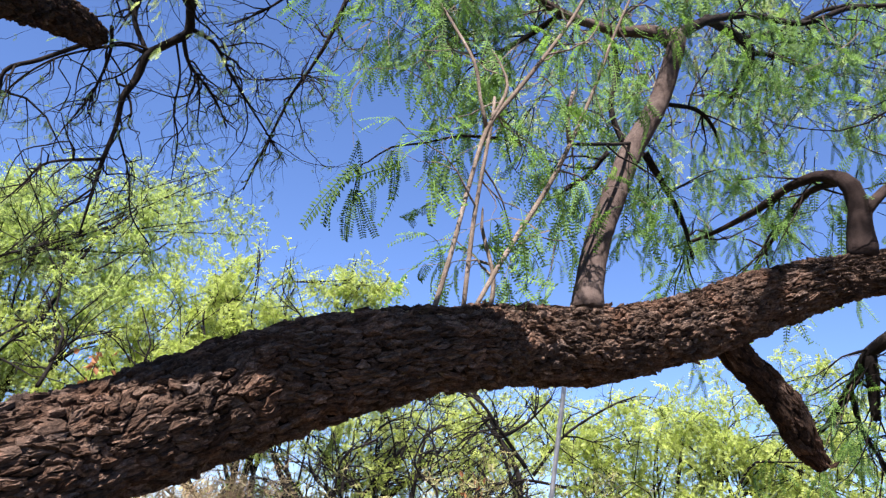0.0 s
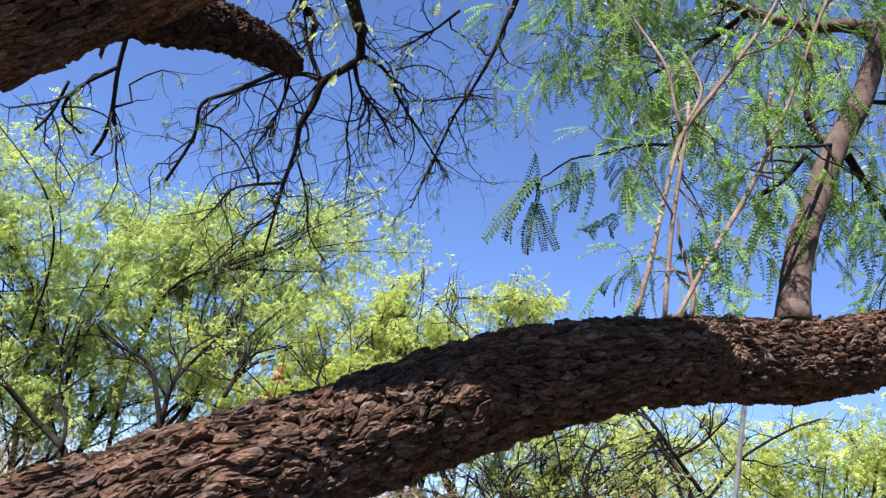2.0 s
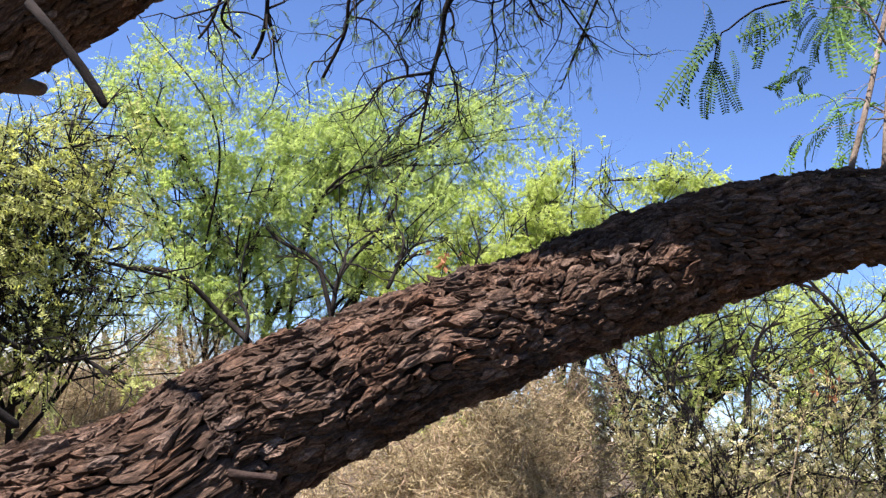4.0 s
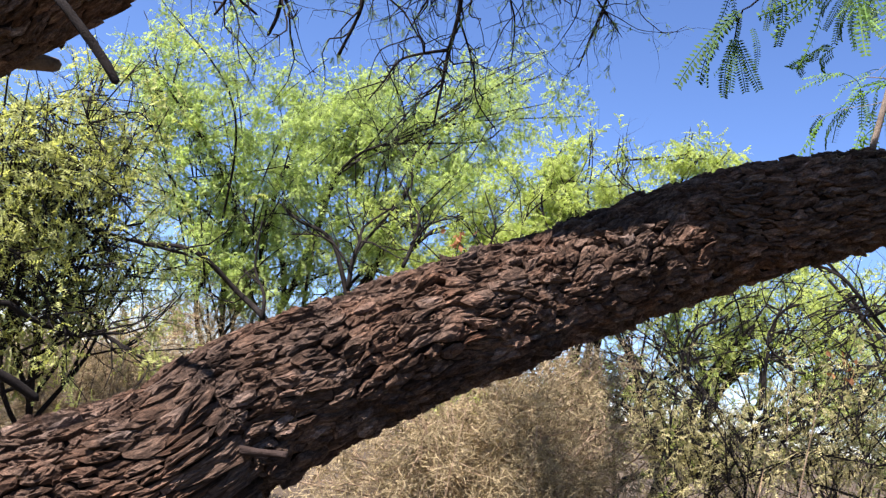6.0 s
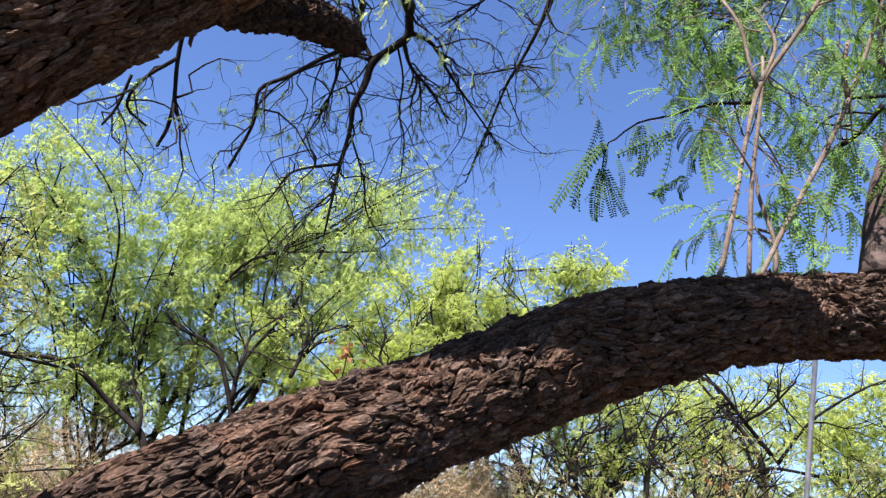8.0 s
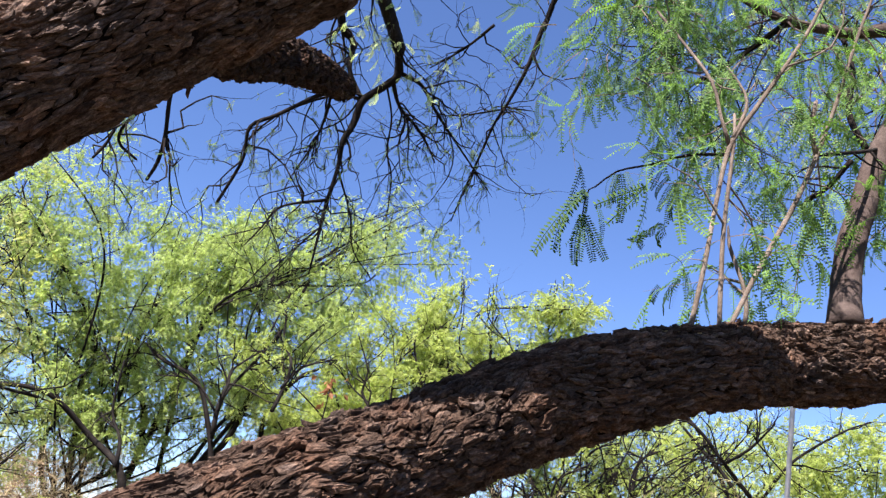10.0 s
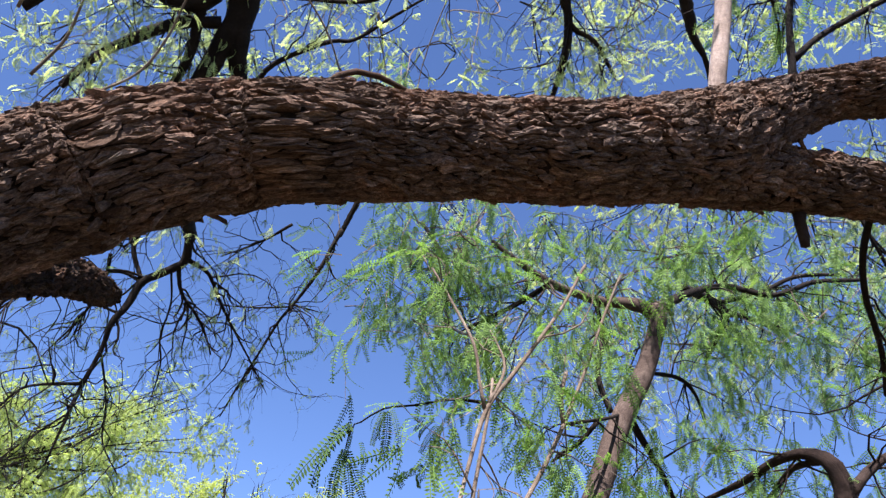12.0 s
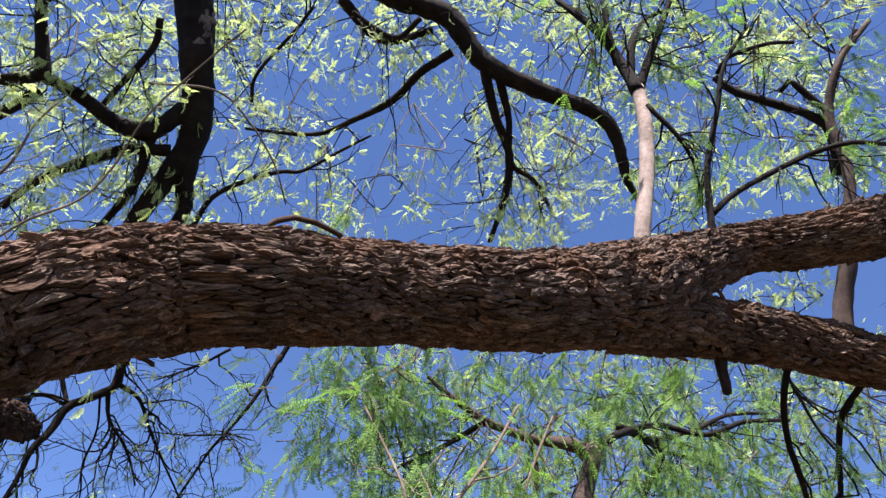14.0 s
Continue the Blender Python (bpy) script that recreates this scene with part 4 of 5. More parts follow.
drooping([[(-2.419, 2.750, 3.671, 0.0179), (-2.473, 2.834, 3.487, 0.0164), (-2.501, 2.911, 3.328, 0.0149), (-2.535, 2.957, 3.198, 0.0134), (-2.579, 2.969, 3.104, 0.0119)], [(-2.473, 2.827, 3.498, 0.0149), (-2.617, 2.793, 3.355, 0.0129), (-2.673, 2.814, 3.236, 0.0109), (-2.614, 2.899, 3.179, 0.0089)], [(-1.788, 3.154, 3.716, 0.0179), (-1.891, 3.137, 3.654, 0.0167), (-2.041, 3.113, 3.548, 0.0155), (-2.161, 3.086, 3.464, 0.0143), (-2.199, 3.149, 3.312, 0.0131), (-2.311, 3.188, 3.082, 0.0119)], [(-2.644, 2.757, 3.372, 0.0119), (-2.707, 2.790, 3.222, 0.0104), (-2.763, 2.789, 3.129, 0.0089)]], 4)

# ---- foliage of the near tree ----
leaf_kinds = [leaf_template(rng, 13, 0.105, 0.0120, 0.0024, k) for k in (1, 2, 2, 3)]
small_kinds = [leaf_template(rng, 8, 0.075, 0.014, 0.0027, k) for k in (1, 2, 2)]


def foliage(name, lines, per_line, mat, kinds, sizes=(0.7, 1.2), droop=0.6, label="", singles=0):
    """Leaves along twigs: the first of them as objects of their own, the rest joined."""
    geo = Geo()
    meshes = []
    for kind in kinds if singles else ():
        one = Geo()
        one.add(*kind)
        meshes.append(one.mesh("leaf", LEAF_PART))
    p, d = leaves_along(lines, per_line, rng, droop)
    pick = rng.integers(len(kinds), size=len(p))
    alone = np.arange(len(p)) < singles
    for q, m, k in zip(p[alone], aim(d[alone], rng) if singles else (), pick[alone]):
        ob = new("leaf", meshes[k])
        ob.parent = tree
        ob.matrix_basis = Matrix.Translation(q) @ Matrix(m.tolist()).to_4x4() @ Matrix.Scale(rng.uniform(*sizes), 4)
    for k, kind in enumerate(kinds):
        sel = (pick == k) & ~alone
        scatter(geo, kind, aim(d[sel], rng), p[sel], rng.uniform(*sizes, sel.sum()))
    part(name, geo, mat, tree, label, kind="stuff")


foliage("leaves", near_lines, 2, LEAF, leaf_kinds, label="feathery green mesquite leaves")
foliage("leaves", canopy_lines, 2, CANOPY_LIT, small_kinds, label="sparse leaves, coloured light as if sunlit")
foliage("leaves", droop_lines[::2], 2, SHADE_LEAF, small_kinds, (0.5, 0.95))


def hanging_sprays(name, blobs, mat, kinds, label="", twig_mat=None, size=(0.7, 1.2), singles=0):
    """Leafy twigs that hang in loose clumps: rows of centre, radius, how many twigs."""
    wood, lines = Geo(), []
    for x, y, z, r, n in blobs:
        for _ in range(int(n)):
            o = rng.standard_normal(3) * 0.5 * r + (x, y, z)
            line = twig_line(o + (0, 0, 0.12), rng.standard_normal(3) + (0, 0, -0.2), rng.uniform(0.12, 0.34), rng, 0.0028, 0.9)
            tube(wood, line, 3, 0.1)
            lines.append(line)
    part("twig_mass", wood, twig_mat or BARK_SHADE_TONE, tree, kind="stuff")
    foliage(name, lines, 4, mat, kinds, size, 1.3, label, singles)


def view_fan(origin, right, up, ahead, depths, across, heights, wide, count, jitter, gaps=()):
    """Clumps of a crown placed to fit the camera's view from its eye, with open gaps. Rows of x, y, z, radius, twigs.
    """
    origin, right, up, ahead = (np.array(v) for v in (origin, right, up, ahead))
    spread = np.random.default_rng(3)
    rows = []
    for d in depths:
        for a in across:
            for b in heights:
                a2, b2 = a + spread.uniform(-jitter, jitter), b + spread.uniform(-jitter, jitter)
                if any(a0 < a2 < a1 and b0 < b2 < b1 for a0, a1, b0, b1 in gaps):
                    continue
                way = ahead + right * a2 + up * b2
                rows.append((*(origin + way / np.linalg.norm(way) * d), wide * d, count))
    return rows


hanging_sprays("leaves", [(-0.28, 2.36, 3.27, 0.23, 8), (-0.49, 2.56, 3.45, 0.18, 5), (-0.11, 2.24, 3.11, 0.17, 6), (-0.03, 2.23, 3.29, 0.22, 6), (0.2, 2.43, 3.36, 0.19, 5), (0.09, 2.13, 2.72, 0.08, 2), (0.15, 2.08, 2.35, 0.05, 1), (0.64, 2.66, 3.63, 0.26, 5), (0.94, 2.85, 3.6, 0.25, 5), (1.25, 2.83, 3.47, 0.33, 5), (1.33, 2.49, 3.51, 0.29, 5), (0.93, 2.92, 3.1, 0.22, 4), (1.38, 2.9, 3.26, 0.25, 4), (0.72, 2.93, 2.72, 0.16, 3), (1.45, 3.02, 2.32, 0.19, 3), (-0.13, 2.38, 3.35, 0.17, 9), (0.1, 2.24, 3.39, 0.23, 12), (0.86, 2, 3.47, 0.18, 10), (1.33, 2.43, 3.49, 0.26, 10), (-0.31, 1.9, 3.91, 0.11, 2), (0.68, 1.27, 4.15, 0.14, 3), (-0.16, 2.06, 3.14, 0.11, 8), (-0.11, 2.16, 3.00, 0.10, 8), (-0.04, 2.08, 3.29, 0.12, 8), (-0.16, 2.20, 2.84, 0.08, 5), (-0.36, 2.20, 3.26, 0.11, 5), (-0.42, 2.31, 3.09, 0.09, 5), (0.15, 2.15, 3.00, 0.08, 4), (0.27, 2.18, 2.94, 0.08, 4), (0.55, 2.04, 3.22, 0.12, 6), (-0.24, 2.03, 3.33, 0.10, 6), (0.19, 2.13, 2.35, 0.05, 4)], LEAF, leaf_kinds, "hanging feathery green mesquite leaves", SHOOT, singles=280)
right_crown = view_fan((0.0199, 0.0254, 1.5714), (0.9957, 0.0064, 0.0929), (-0.0838, -0.3746, 0.9234), (-0.0407, 0.9272, 0.3724), (3.6, 5.0), np.arange(0.153, 0.62, 0.092), (0.284, 0.199, 0.114, 0.029), 0.071, 3, 0.0)
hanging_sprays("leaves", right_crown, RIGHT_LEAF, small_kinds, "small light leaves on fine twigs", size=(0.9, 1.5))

# the single spray that hangs clear against the sky
spray_geo = Geo()
spray = [(0.06, 2.226, 2.812, 0.0062), (-0.06, 2.232, 2.815, 0.0044), (-0.17, 2.229, 2.781, 0.0035), (-0.269, 2.219, 2.752, 0.003), (-0.333, 2.229, 2.704, 0.0026), (-0.352, 2.232, 2.696, 0.0023), (-0.365, 2.249, 2.66, 0.0019), (-0.371, 2.267, 2.623, 0.0014)]
tube(spray_geo, spray, 6, 0.03)
spray_ob = part("leafy_twig", spray_geo, BARK_SHADE_TONE, tree, "green leafy twig hanging in the open")
feather_meshes = []
for pairs in (18, 20, 23):
    bow = rng.uniform(0.25, 0.6)
    v, q = pinna(pairs, 1.0, 0.125, 0.017, bow, rng)
    v[:, 2] += bow * v[:, 0]
    v[:16, 1] *= 6
    geo = Geo()
    geo.add(v, q)
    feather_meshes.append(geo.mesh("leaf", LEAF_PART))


def feather(start, tip):
    """One hanging feather of leaflets, from its stalk's end to its tip."""
    start, way = np.array(start), np.array(tip) - np.array(start)
    x = way / np.linalg.norm(way)
    y = np.cross(np.array((0, -1.0, 0.2)) + rng.standard_normal(3) * 0.35, x)
    y /= np.linalg.norm(y)
    m = np.stack([x, y, np.cross(x, y)], -1)
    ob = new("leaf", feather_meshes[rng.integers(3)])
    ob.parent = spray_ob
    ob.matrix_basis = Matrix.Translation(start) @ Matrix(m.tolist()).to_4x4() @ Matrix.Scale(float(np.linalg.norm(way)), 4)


for start, tip in [((-0.358, 2.231, 2.696), (-0.522, 2.318, 2.513)), ((-0.364, 2.232, 2.693), (-0.463, 2.332, 2.528)), ((-0.367, 2.233, 2.690), (-0.435, 2.295, 2.498)), ((-0.369, 2.264, 2.629), (-0.394, 2.356, 2.492)), ((-0.371, 2.265, 2.626), (-0.374, 2.298, 2.482)), ((-0.369, 2.267, 2.623), (-0.334, 2.329, 2.495)), ((-0.363, 2.267, 2.624), (-0.300, 2.357, 2.512)), ((-0.325, 2.256, 2.653), (-0.312, 2.305, 2.554)), ((-0.361, 2.232, 2.693), (-0.426, 2.347, 2.556)), ((-0.358, 2.234, 2.690), (-0.365, 2.283, 2.638))]:
    feather(start, tip)
for start, tip in [((-0.269, 2.214, 2.741), (-0.291, 2.262, 2.647)), ((-0.257, 2.213, 2.743), (-0.260, 2.301, 2.617)), ((-0.243, 2.211, 2.748), (-0.209, 2.240, 2.654)), ((-0.276, 2.213, 2.741), (-0.302, 2.268, 2.699)), ((-0.261, 2.214, 2.741), (-0.275, 2.291, 2.681)), ((-0.089, 2.228, 2.722), (-0.118, 2.286, 2.609)), ((-0.100, 2.227, 2.723), (-0.144, 2.287, 2.651)), ((-0.138, 2.213, 2.750), (-0.168, 2.258, 2.708)), ((-0.053, 2.245, 2.687), (-0.040, 2.279, 2.618)), ((-0.083, 2.228, 2.722), (-0.102, 2.318, 2.635))]:
    feather(start, tip)
for start, tip in [((-0.112, 2.220, 2.736), (-0.152, 2.296, 2.700)), ((-0.062, 2.220, 2.733), (-0.022, 2.286, 2.670)), ((-0.073, 2.352, 2.457), (-0.119, 2.485, 2.388)), ((-0.081, 2.354, 2.452), (-0.104, 2.499, 2.408)), ((-0.134, 2.361, 2.435), (-0.156, 2.474, 2.418)), ((-0.123, 2.292, 2.596), (-0.163, 2.440, 2.634)), ((-0.120, 2.295, 2.590), (-0.136, 2.451, 2.610)), ((-0.174, 2.297, 2.585), (-0.233, 2.445, 2.619)), ((-0.168, 2.298, 2.583), (-0.191, 2.455, 2.598))]:
    feather(start, tip)


# ---- trees and brush behind ----
def blade_template(count, spread, length, wide, fluff=0.05):
    """A loose tuft of small narrow leaves round a short twig, along +x."""
    geo = Geo()
    tube(geo, [(0, 0, 0, 0.0026), (spread * 0.5, 0.01, 0.015, 0.002)], 3, 0.2, cap=False)
    for _ in range(count):
        at = np.array((rng.uniform(0.1, 1.0) * spread, 0, 0)) + rng.standard_normal(3) * fluff
        m = turn(rng.uniform(-3, 3), rng.uniform(-0.9, 0.9), rng.uniform(-1.6, 1.6))
        l = length * rng.uniform(0.6, 1.2)
        geo.add(np.array([(0, -wide, 0), (0, wide, 0), (l, 0, -0.2 * l)]) @ m.T + at, None, [(0, 1, 2)])
    return np.concatenate(geo.v), np.concatenate(geo.quads), np.concatenate(geo.tris)


def feather_tuft(twig, fingers, pairs, length, leaflet, wide):
    """A short twig along +x with feathered leaves that hang off it, as light triangles."""
    geo = Geo()
    tube(geo, [(0, 0, 0, 0.0024), (twig, 0.008, 0.005, 0.001)], 3, 0.2, cap=False)
    for k in range(fingers):
        m = turn(rng.uniform(-1.2, 1.2), rng.uniform(-0.3, 1.0), rng.uniform(-1.3, 1.3))
        at = np.array((twig * (k + rng.uniform(0.3, 1.0)) / fingers, 0, 0.004))
        long = length * rng.uniform(0.7, 1.15)
        for q in range(pairs):
            f = (q + 0.5) / pairs
            x, z, size = long * f, -0.35 * long * f * f, leaflet * (1.1 - 0.5 * abs(2 * f - 0.9))
            for side in (-1, 1):
                leaf = [(x - wide, 0, z), (x + wide, 0, z), (x + rng.uniform(0.1, 0.6) * size, side * size, z + rng.uniform(-0.4, 0.2) * size)]
                geo.add(np.array(leaf) @ m.T + at, None, [(0, 1, 2)])
    return np.concatenate(geo.v), np.concatenate(geo.quads), np.concatenate(geo.tris)


tufts = [feather_tuft(0.16, 5, 4, 0.080, 0.018, 0.0075) for _ in range(8)]
straw_tufts = [blade_template(24, 0.22, 0.055, 0.0023, 0.026) for _ in range(5)]
fine_tufts = [feather_tuft(0.15, 4, 4, 0.06, 0.015, 0.0055) for _ in range(5)]


def light_leaf(pairs, length, leaflet, wide, fingers):
    """A small far leaf: feathers of single-triangle leaflets on a thread of a stalk."""
    v, t = [], []
    for k in range(fingers):
        m = turn(rng.uniform(-0.8, 0.8), rng.uniform(0.0, 0.8), (k - (fingers - 1) / 2) * 0.7 + rng.uniform(-0.2, 0.2))
        long = length * rng.uniform(0.75, 1.1)
        rows = [((0, -0.001, 0), (0, 0.001, 0), (long, 0, -0.25 * long))]
        for q in range(pairs):
            f = (q + 0.5) / pairs
            x, z, size = long * f, -0.25 * long * f * f, leaflet * (1.05 - 0.4 * abs(2 * f - 0.9))
            for side in (-1, 1):
                rows.append(((x - wide, 0, z), (x + wide, 0, z), (x + rng.uniform(0.1, 0.5) * size, side * size, z + rng.uniform(-0.4, 0.2) * size)))
        for row in rows:
            b = len(v)
            v += [m @ np.array(p) for p in row]
            t.append((b, b + 1, b + 2))
    return np.array(v), None, np.array(t)


light_kinds = [light_leaf(9, 0.085, 0.012, 0.0031, k) for k in (1, 2, 2, 3)]


def canopy(blobs, each):
    """The high, thin part of the near tree's crown: loose clumps of small leaves on fine crooked twigs."""
    wood, pale, places = Geo(), Geo(), []
    for x, y, z, r, n in blobs:
        c = np.array((x, y, z))
        top = c + rng.standard_normal(3) * 0.3 + (0, 0, 0.5)
        # Some clumps' twigs take the pale shoot colour, as if the sun were on them.
        geo = pale if rng.random() < 0.4 else wood
        for _ in range(int(n)):
            end = c + rng.standard_normal(3) * 0.6 * r
            a, b = (top + (end - top) * f + rng.standard_normal(3) * 0.12 for f in (0.33, 0.66))
            rows = tube(geo, [(*top, 0.006), (*a, 0.005), (*b, 0.0035), (*end, 0.002)], 4, 0.08)
            lines = side_twigs(geo, rows, 3, 0.42, rng, 0.003, 0.4, 1, (0.3, 1.0), 3, kink=0.32)
            lines.append([tuple(row) for row in rows[len(rows) // 2:]])
            for _ in range(each // 8):
                line = lines[rng.integers(len(lines))] if rng.random() < 0.5 else lines[-1]
                spot = np.array(line[rng.integers(len(line) // 2, len(line))][:3]) + rng.standard_normal(3) * 0.03
                places += [spot + rng.standard_normal(3) * (0.07, 0.07, 0.045) for _ in range(8)]
    part("twig_mass", wood, BARK_SHADE_TONE, tree, kind="stuff")
    part("twig_mass", pale, SHOOT, tree, kind="stuff")
    geo, p = Geo(), np.array(places)
    pick = rng.integers(len(light_kinds), size=len(p))
    for k, kind in enumerate(light_kinds):
        sel = pick == k
        scatter(geo, kind, aim(rng.standard_normal((sel.sum(), 3)) + (0, 0, -0.6), rng, 2.0), p[sel], rng.uniform(0.7, 1.3, sel.sum()))
    part("leaves", geo, CANOPY_LIT, tree, "canopy leaves against the sky, coloured light as if backlit", kind="stuff")


# Boxes in the camera's view that stay open to the sky.
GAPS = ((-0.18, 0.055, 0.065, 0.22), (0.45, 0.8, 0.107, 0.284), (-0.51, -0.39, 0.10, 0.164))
high_crown = view_fan((-0.0486, -0.1284, 1.7181), (0.9921, -0.1013, 0.0736), (-0.1238, -0.7052, 0.6981), (0.0188, 0.7017, 0.7122), (5.5, 6.2, 7.5), np.arange(-0.527, 0.60, 0.118), (0.34, 0.249, 0.157, 0.072), 0.064, 3, 0.043, GAPS)
high_crown += view_fan((-0.0486, -0.1284, 1.7181), (0.9921, -0.1013, 0.0736), (-0.1238, -0.7052, 0.6981), (0.0188, 0.7017, 0.7122), (5.2, 6.8), np.arange(-0.017, 0.60, 0.122), (-0.155, -0.24, -0.325), 0.064, 4, 0.043)
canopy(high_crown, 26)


def add_limbs(ob, lines, twigs=5):
    """Crooked dark limbs of a tree that show between its leaves."""
    for line in lines:
        geo = Geo()
        line = spline(line, 0.3) * (1, 1, 1, 0.5)
        line[1:-1, :3] += rng.standard_normal((len(line) - 2, 3)) * 0.045
        rows = tube(geo, line, 7, 0.08, 0.08, rng)
        side_twigs(geo, rows, twigs, 0.8, rng, 0.009, 0.0, 3, (0.25, 1.0), 4, 0.15)
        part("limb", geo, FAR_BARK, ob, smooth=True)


def standing_tree(name, label, category, base, stems, blobs, bark, leaf, kinds, density, size=(0.7, 1.3), group="", limbs=9, droop=0.25, thick=0.05):
    """A many-stemmed tree: stems to its clumps, limbs and twigs within them, and tufts of leaves with gaps."""
    ob = thing(name, label, category, group)
    wood, places, ways = Geo(), [], []
    base = np.array(base, float)
    roots = [base + rng.standard_normal(3) * (0.15, 0.15, 0) for _ in range(stems)]
    stems_made = []
    for k, root in enumerate(roots):
        mine = np.array([b[:3] for b in blobs[k::stems]])
        if not len(mine):
            continue
        goal = mine.mean(0)
        bend = 0.05 * float(np.linalg.norm(goal - root))
        line = [(*(root - (0, 0, 0.2)), thick)]
        for f in (0.2, 0.4, 0.6, 0.8):
            line.append((*(root + (goal - root) * (f**1.3, f**1.3, f) + rng.standard_normal(3) * bend), thick * (1 - 0.6 * f)))
        stems_made.append(tube(wood, line + [(*goal, thick * 0.25)], 7, 0.14, 0.05, rng))
    for b, (x, y, z, rx, rz, weight) in enumerate(blobs):
        c = np.array((x, y, z))
        stem = stems_made[b % len(stems_made)]
        i = int(rng.uniform(0.3, 0.85) * (len(stem) - 1))
        s, bend = stem[i, :3], 0.10 * float(np.linalg.norm(c - stem[i, :3]))
        line = [(*s, stem[i, 3] * 0.7)]
        for f in (0.25, 0.5, 0.75):
            line.append((*(s + (c - s) * (f, f, f**0.8) + rng.standard_normal(3) * bend), stem[i, 3] * (0.62 - 0.45 * f)))
        rows = tube(wood, line + [(*c, 0.006)], 6, 0.14, 0.05, rng)
        lines = []
        for _ in range(limbs if weight > 0.25 else 2):
            i = int(rng.uniform(0.3 if weight > 0.25 else 0.75, 0.98) * (len(rows) - 1))
            end = c + rng.standard_normal(3) * (rx, rx, rz) * 0.62
            s = rows[i, :3]
            m = s + (end - s) * 0.5 + rng.standard_normal(3) * min(0.16, 0.4 * rx)
            sub = tube(wood, [(*s, rows[i, 3] * 0.6), (*m, rows[i, 3] * 0.35 + 0.003), (*end, 0.004)], 4, 0.16, 0.05, rng)
            lines.append(sub[len(sub) // 3:, :3])
            lines += [np.asarray(l)[:, :3] for l in side_twigs(wood, sub, 5 if weight > 0.25 else 2, min(0.55, 0.9 * rx + 0.05), rng, 0.0045, droop, 1, (0.3, 1.0), 3, 0.2)]
        # leaves sit along the twigs, thicker towards their ends
        n = int(density * weight)
        for q in rng.integers(len(lines), size=n):
            line = lines[q]
            f = rng.uniform(0.15, 1.0) ** 0.8 * (len(line) - 1)
            i = min(int(f), len(line) - 2)
            d = line[i + 1] - line[i]
            places.append(line[i] + d * (f - i) + rng.standard_normal(3) * (0.035, 0.035, 0.03))
            ways.append(d / (np.linalg.norm(d) + 1e-9) * 0.7 + rng.standard_normal(3) * 0.55 + (0, 0, -0.2 - droop))
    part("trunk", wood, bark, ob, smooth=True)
    geo = Geo()
    p, d = np.array(places), np.array(ways)
    pick = rng.integers(len(kinds), size=len(p))
    for k, kind in enumerate(kinds):
        sel = pick == k
        scatter(geo, kind, aim(d[sel], rng, 2.0), p[sel], rng.uniform(*size, sel.sum()))
    part("crown", geo, leaf, ob, kind="stuff")
    return ob


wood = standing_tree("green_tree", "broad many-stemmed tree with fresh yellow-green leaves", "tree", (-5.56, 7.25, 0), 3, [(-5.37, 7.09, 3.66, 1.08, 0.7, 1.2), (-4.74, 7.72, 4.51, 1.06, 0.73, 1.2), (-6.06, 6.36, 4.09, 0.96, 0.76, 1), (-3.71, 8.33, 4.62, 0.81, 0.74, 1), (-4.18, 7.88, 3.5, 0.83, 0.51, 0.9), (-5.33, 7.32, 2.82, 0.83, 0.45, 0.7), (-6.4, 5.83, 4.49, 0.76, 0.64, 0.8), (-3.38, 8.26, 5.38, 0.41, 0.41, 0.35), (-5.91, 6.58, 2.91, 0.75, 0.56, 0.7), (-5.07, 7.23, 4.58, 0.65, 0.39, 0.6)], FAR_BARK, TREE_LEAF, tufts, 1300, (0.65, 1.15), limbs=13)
add_limbs(wood, [[(-4.58, 6.22, 1.69, 0.07), (-4.74, 6.22, 1.97, 0.065), (-5.06, 6.08, 2.17, 0.054), (-5.42, 5.86, 2.44, 0.046), (-5.8, 5.62, 2.55, 0.035), (-6.18, 5.36, 2.54, 0.024)]])
add_limbs(wood, [[(-4.12, 6.74, 2.09, 0.055), (-4.25, 6.75, 2.4, 0.05), (-4.49, 6.66, 2.77, 0.039), (-4.72, 6.59, 2.97, 0.028), (-4.96, 6.5, 3.13, 0.019)]])
add_limbs(wood, [[(-4.16, 6.7, 2.34, 0.039), (-4.15, 6.75, 2.81, 0.033), (-3.99, 6.87, 3.22, 0.025), (-3.85, 6.99, 3.49, 0.017)]])
add_limbs(wood, [[(-3.95, 7.28, 2.28, 0.052), (-3.97, 7.34, 2.69, 0.046), (-3.81, 7.46, 3.08, 0.038), (-3.6, 7.61, 3.37, 0.029), (-3.2, 7.83, 3.63, 0.02)]])
add_limbs(wood, [[(-3.79, 7.27, 2.95, 0.032), (-3.88, 7.25, 3.32, 0.026), (-3.99, 7.22, 3.67, 0.02), (-4.12, 7.17, 3.96, 0.015)]])
add_limbs(wood, [[(-3.96, 6.36, 2.34, 0.042), (-4.01, 6.42, 2.55, 0.037), (-4, 6.5, 2.82, 0.031), (-3.95, 6.61, 3.02, 0.024), (-3.86, 6.73, 3.21, 0.016)]])
add_limbs(wood, [[(-3.97, 6.33, 2.54, 0.024), (-4.12, 6.34, 2.66, 0.021), (-4.36, 6.28, 2.76, 0.016), (-4.59, 6.24, 2.79, 0.01)]])
add_limbs(wood, [[(-3.54, 6.56, 2.62, 0.039), (-3.53, 6.64, 2.85, 0.034), (-3.54, 6.71, 3.04, 0.026), (-3.64, 6.72, 3.26, 0.018), (-3.79, 6.69, 3.48, 0.013)]])
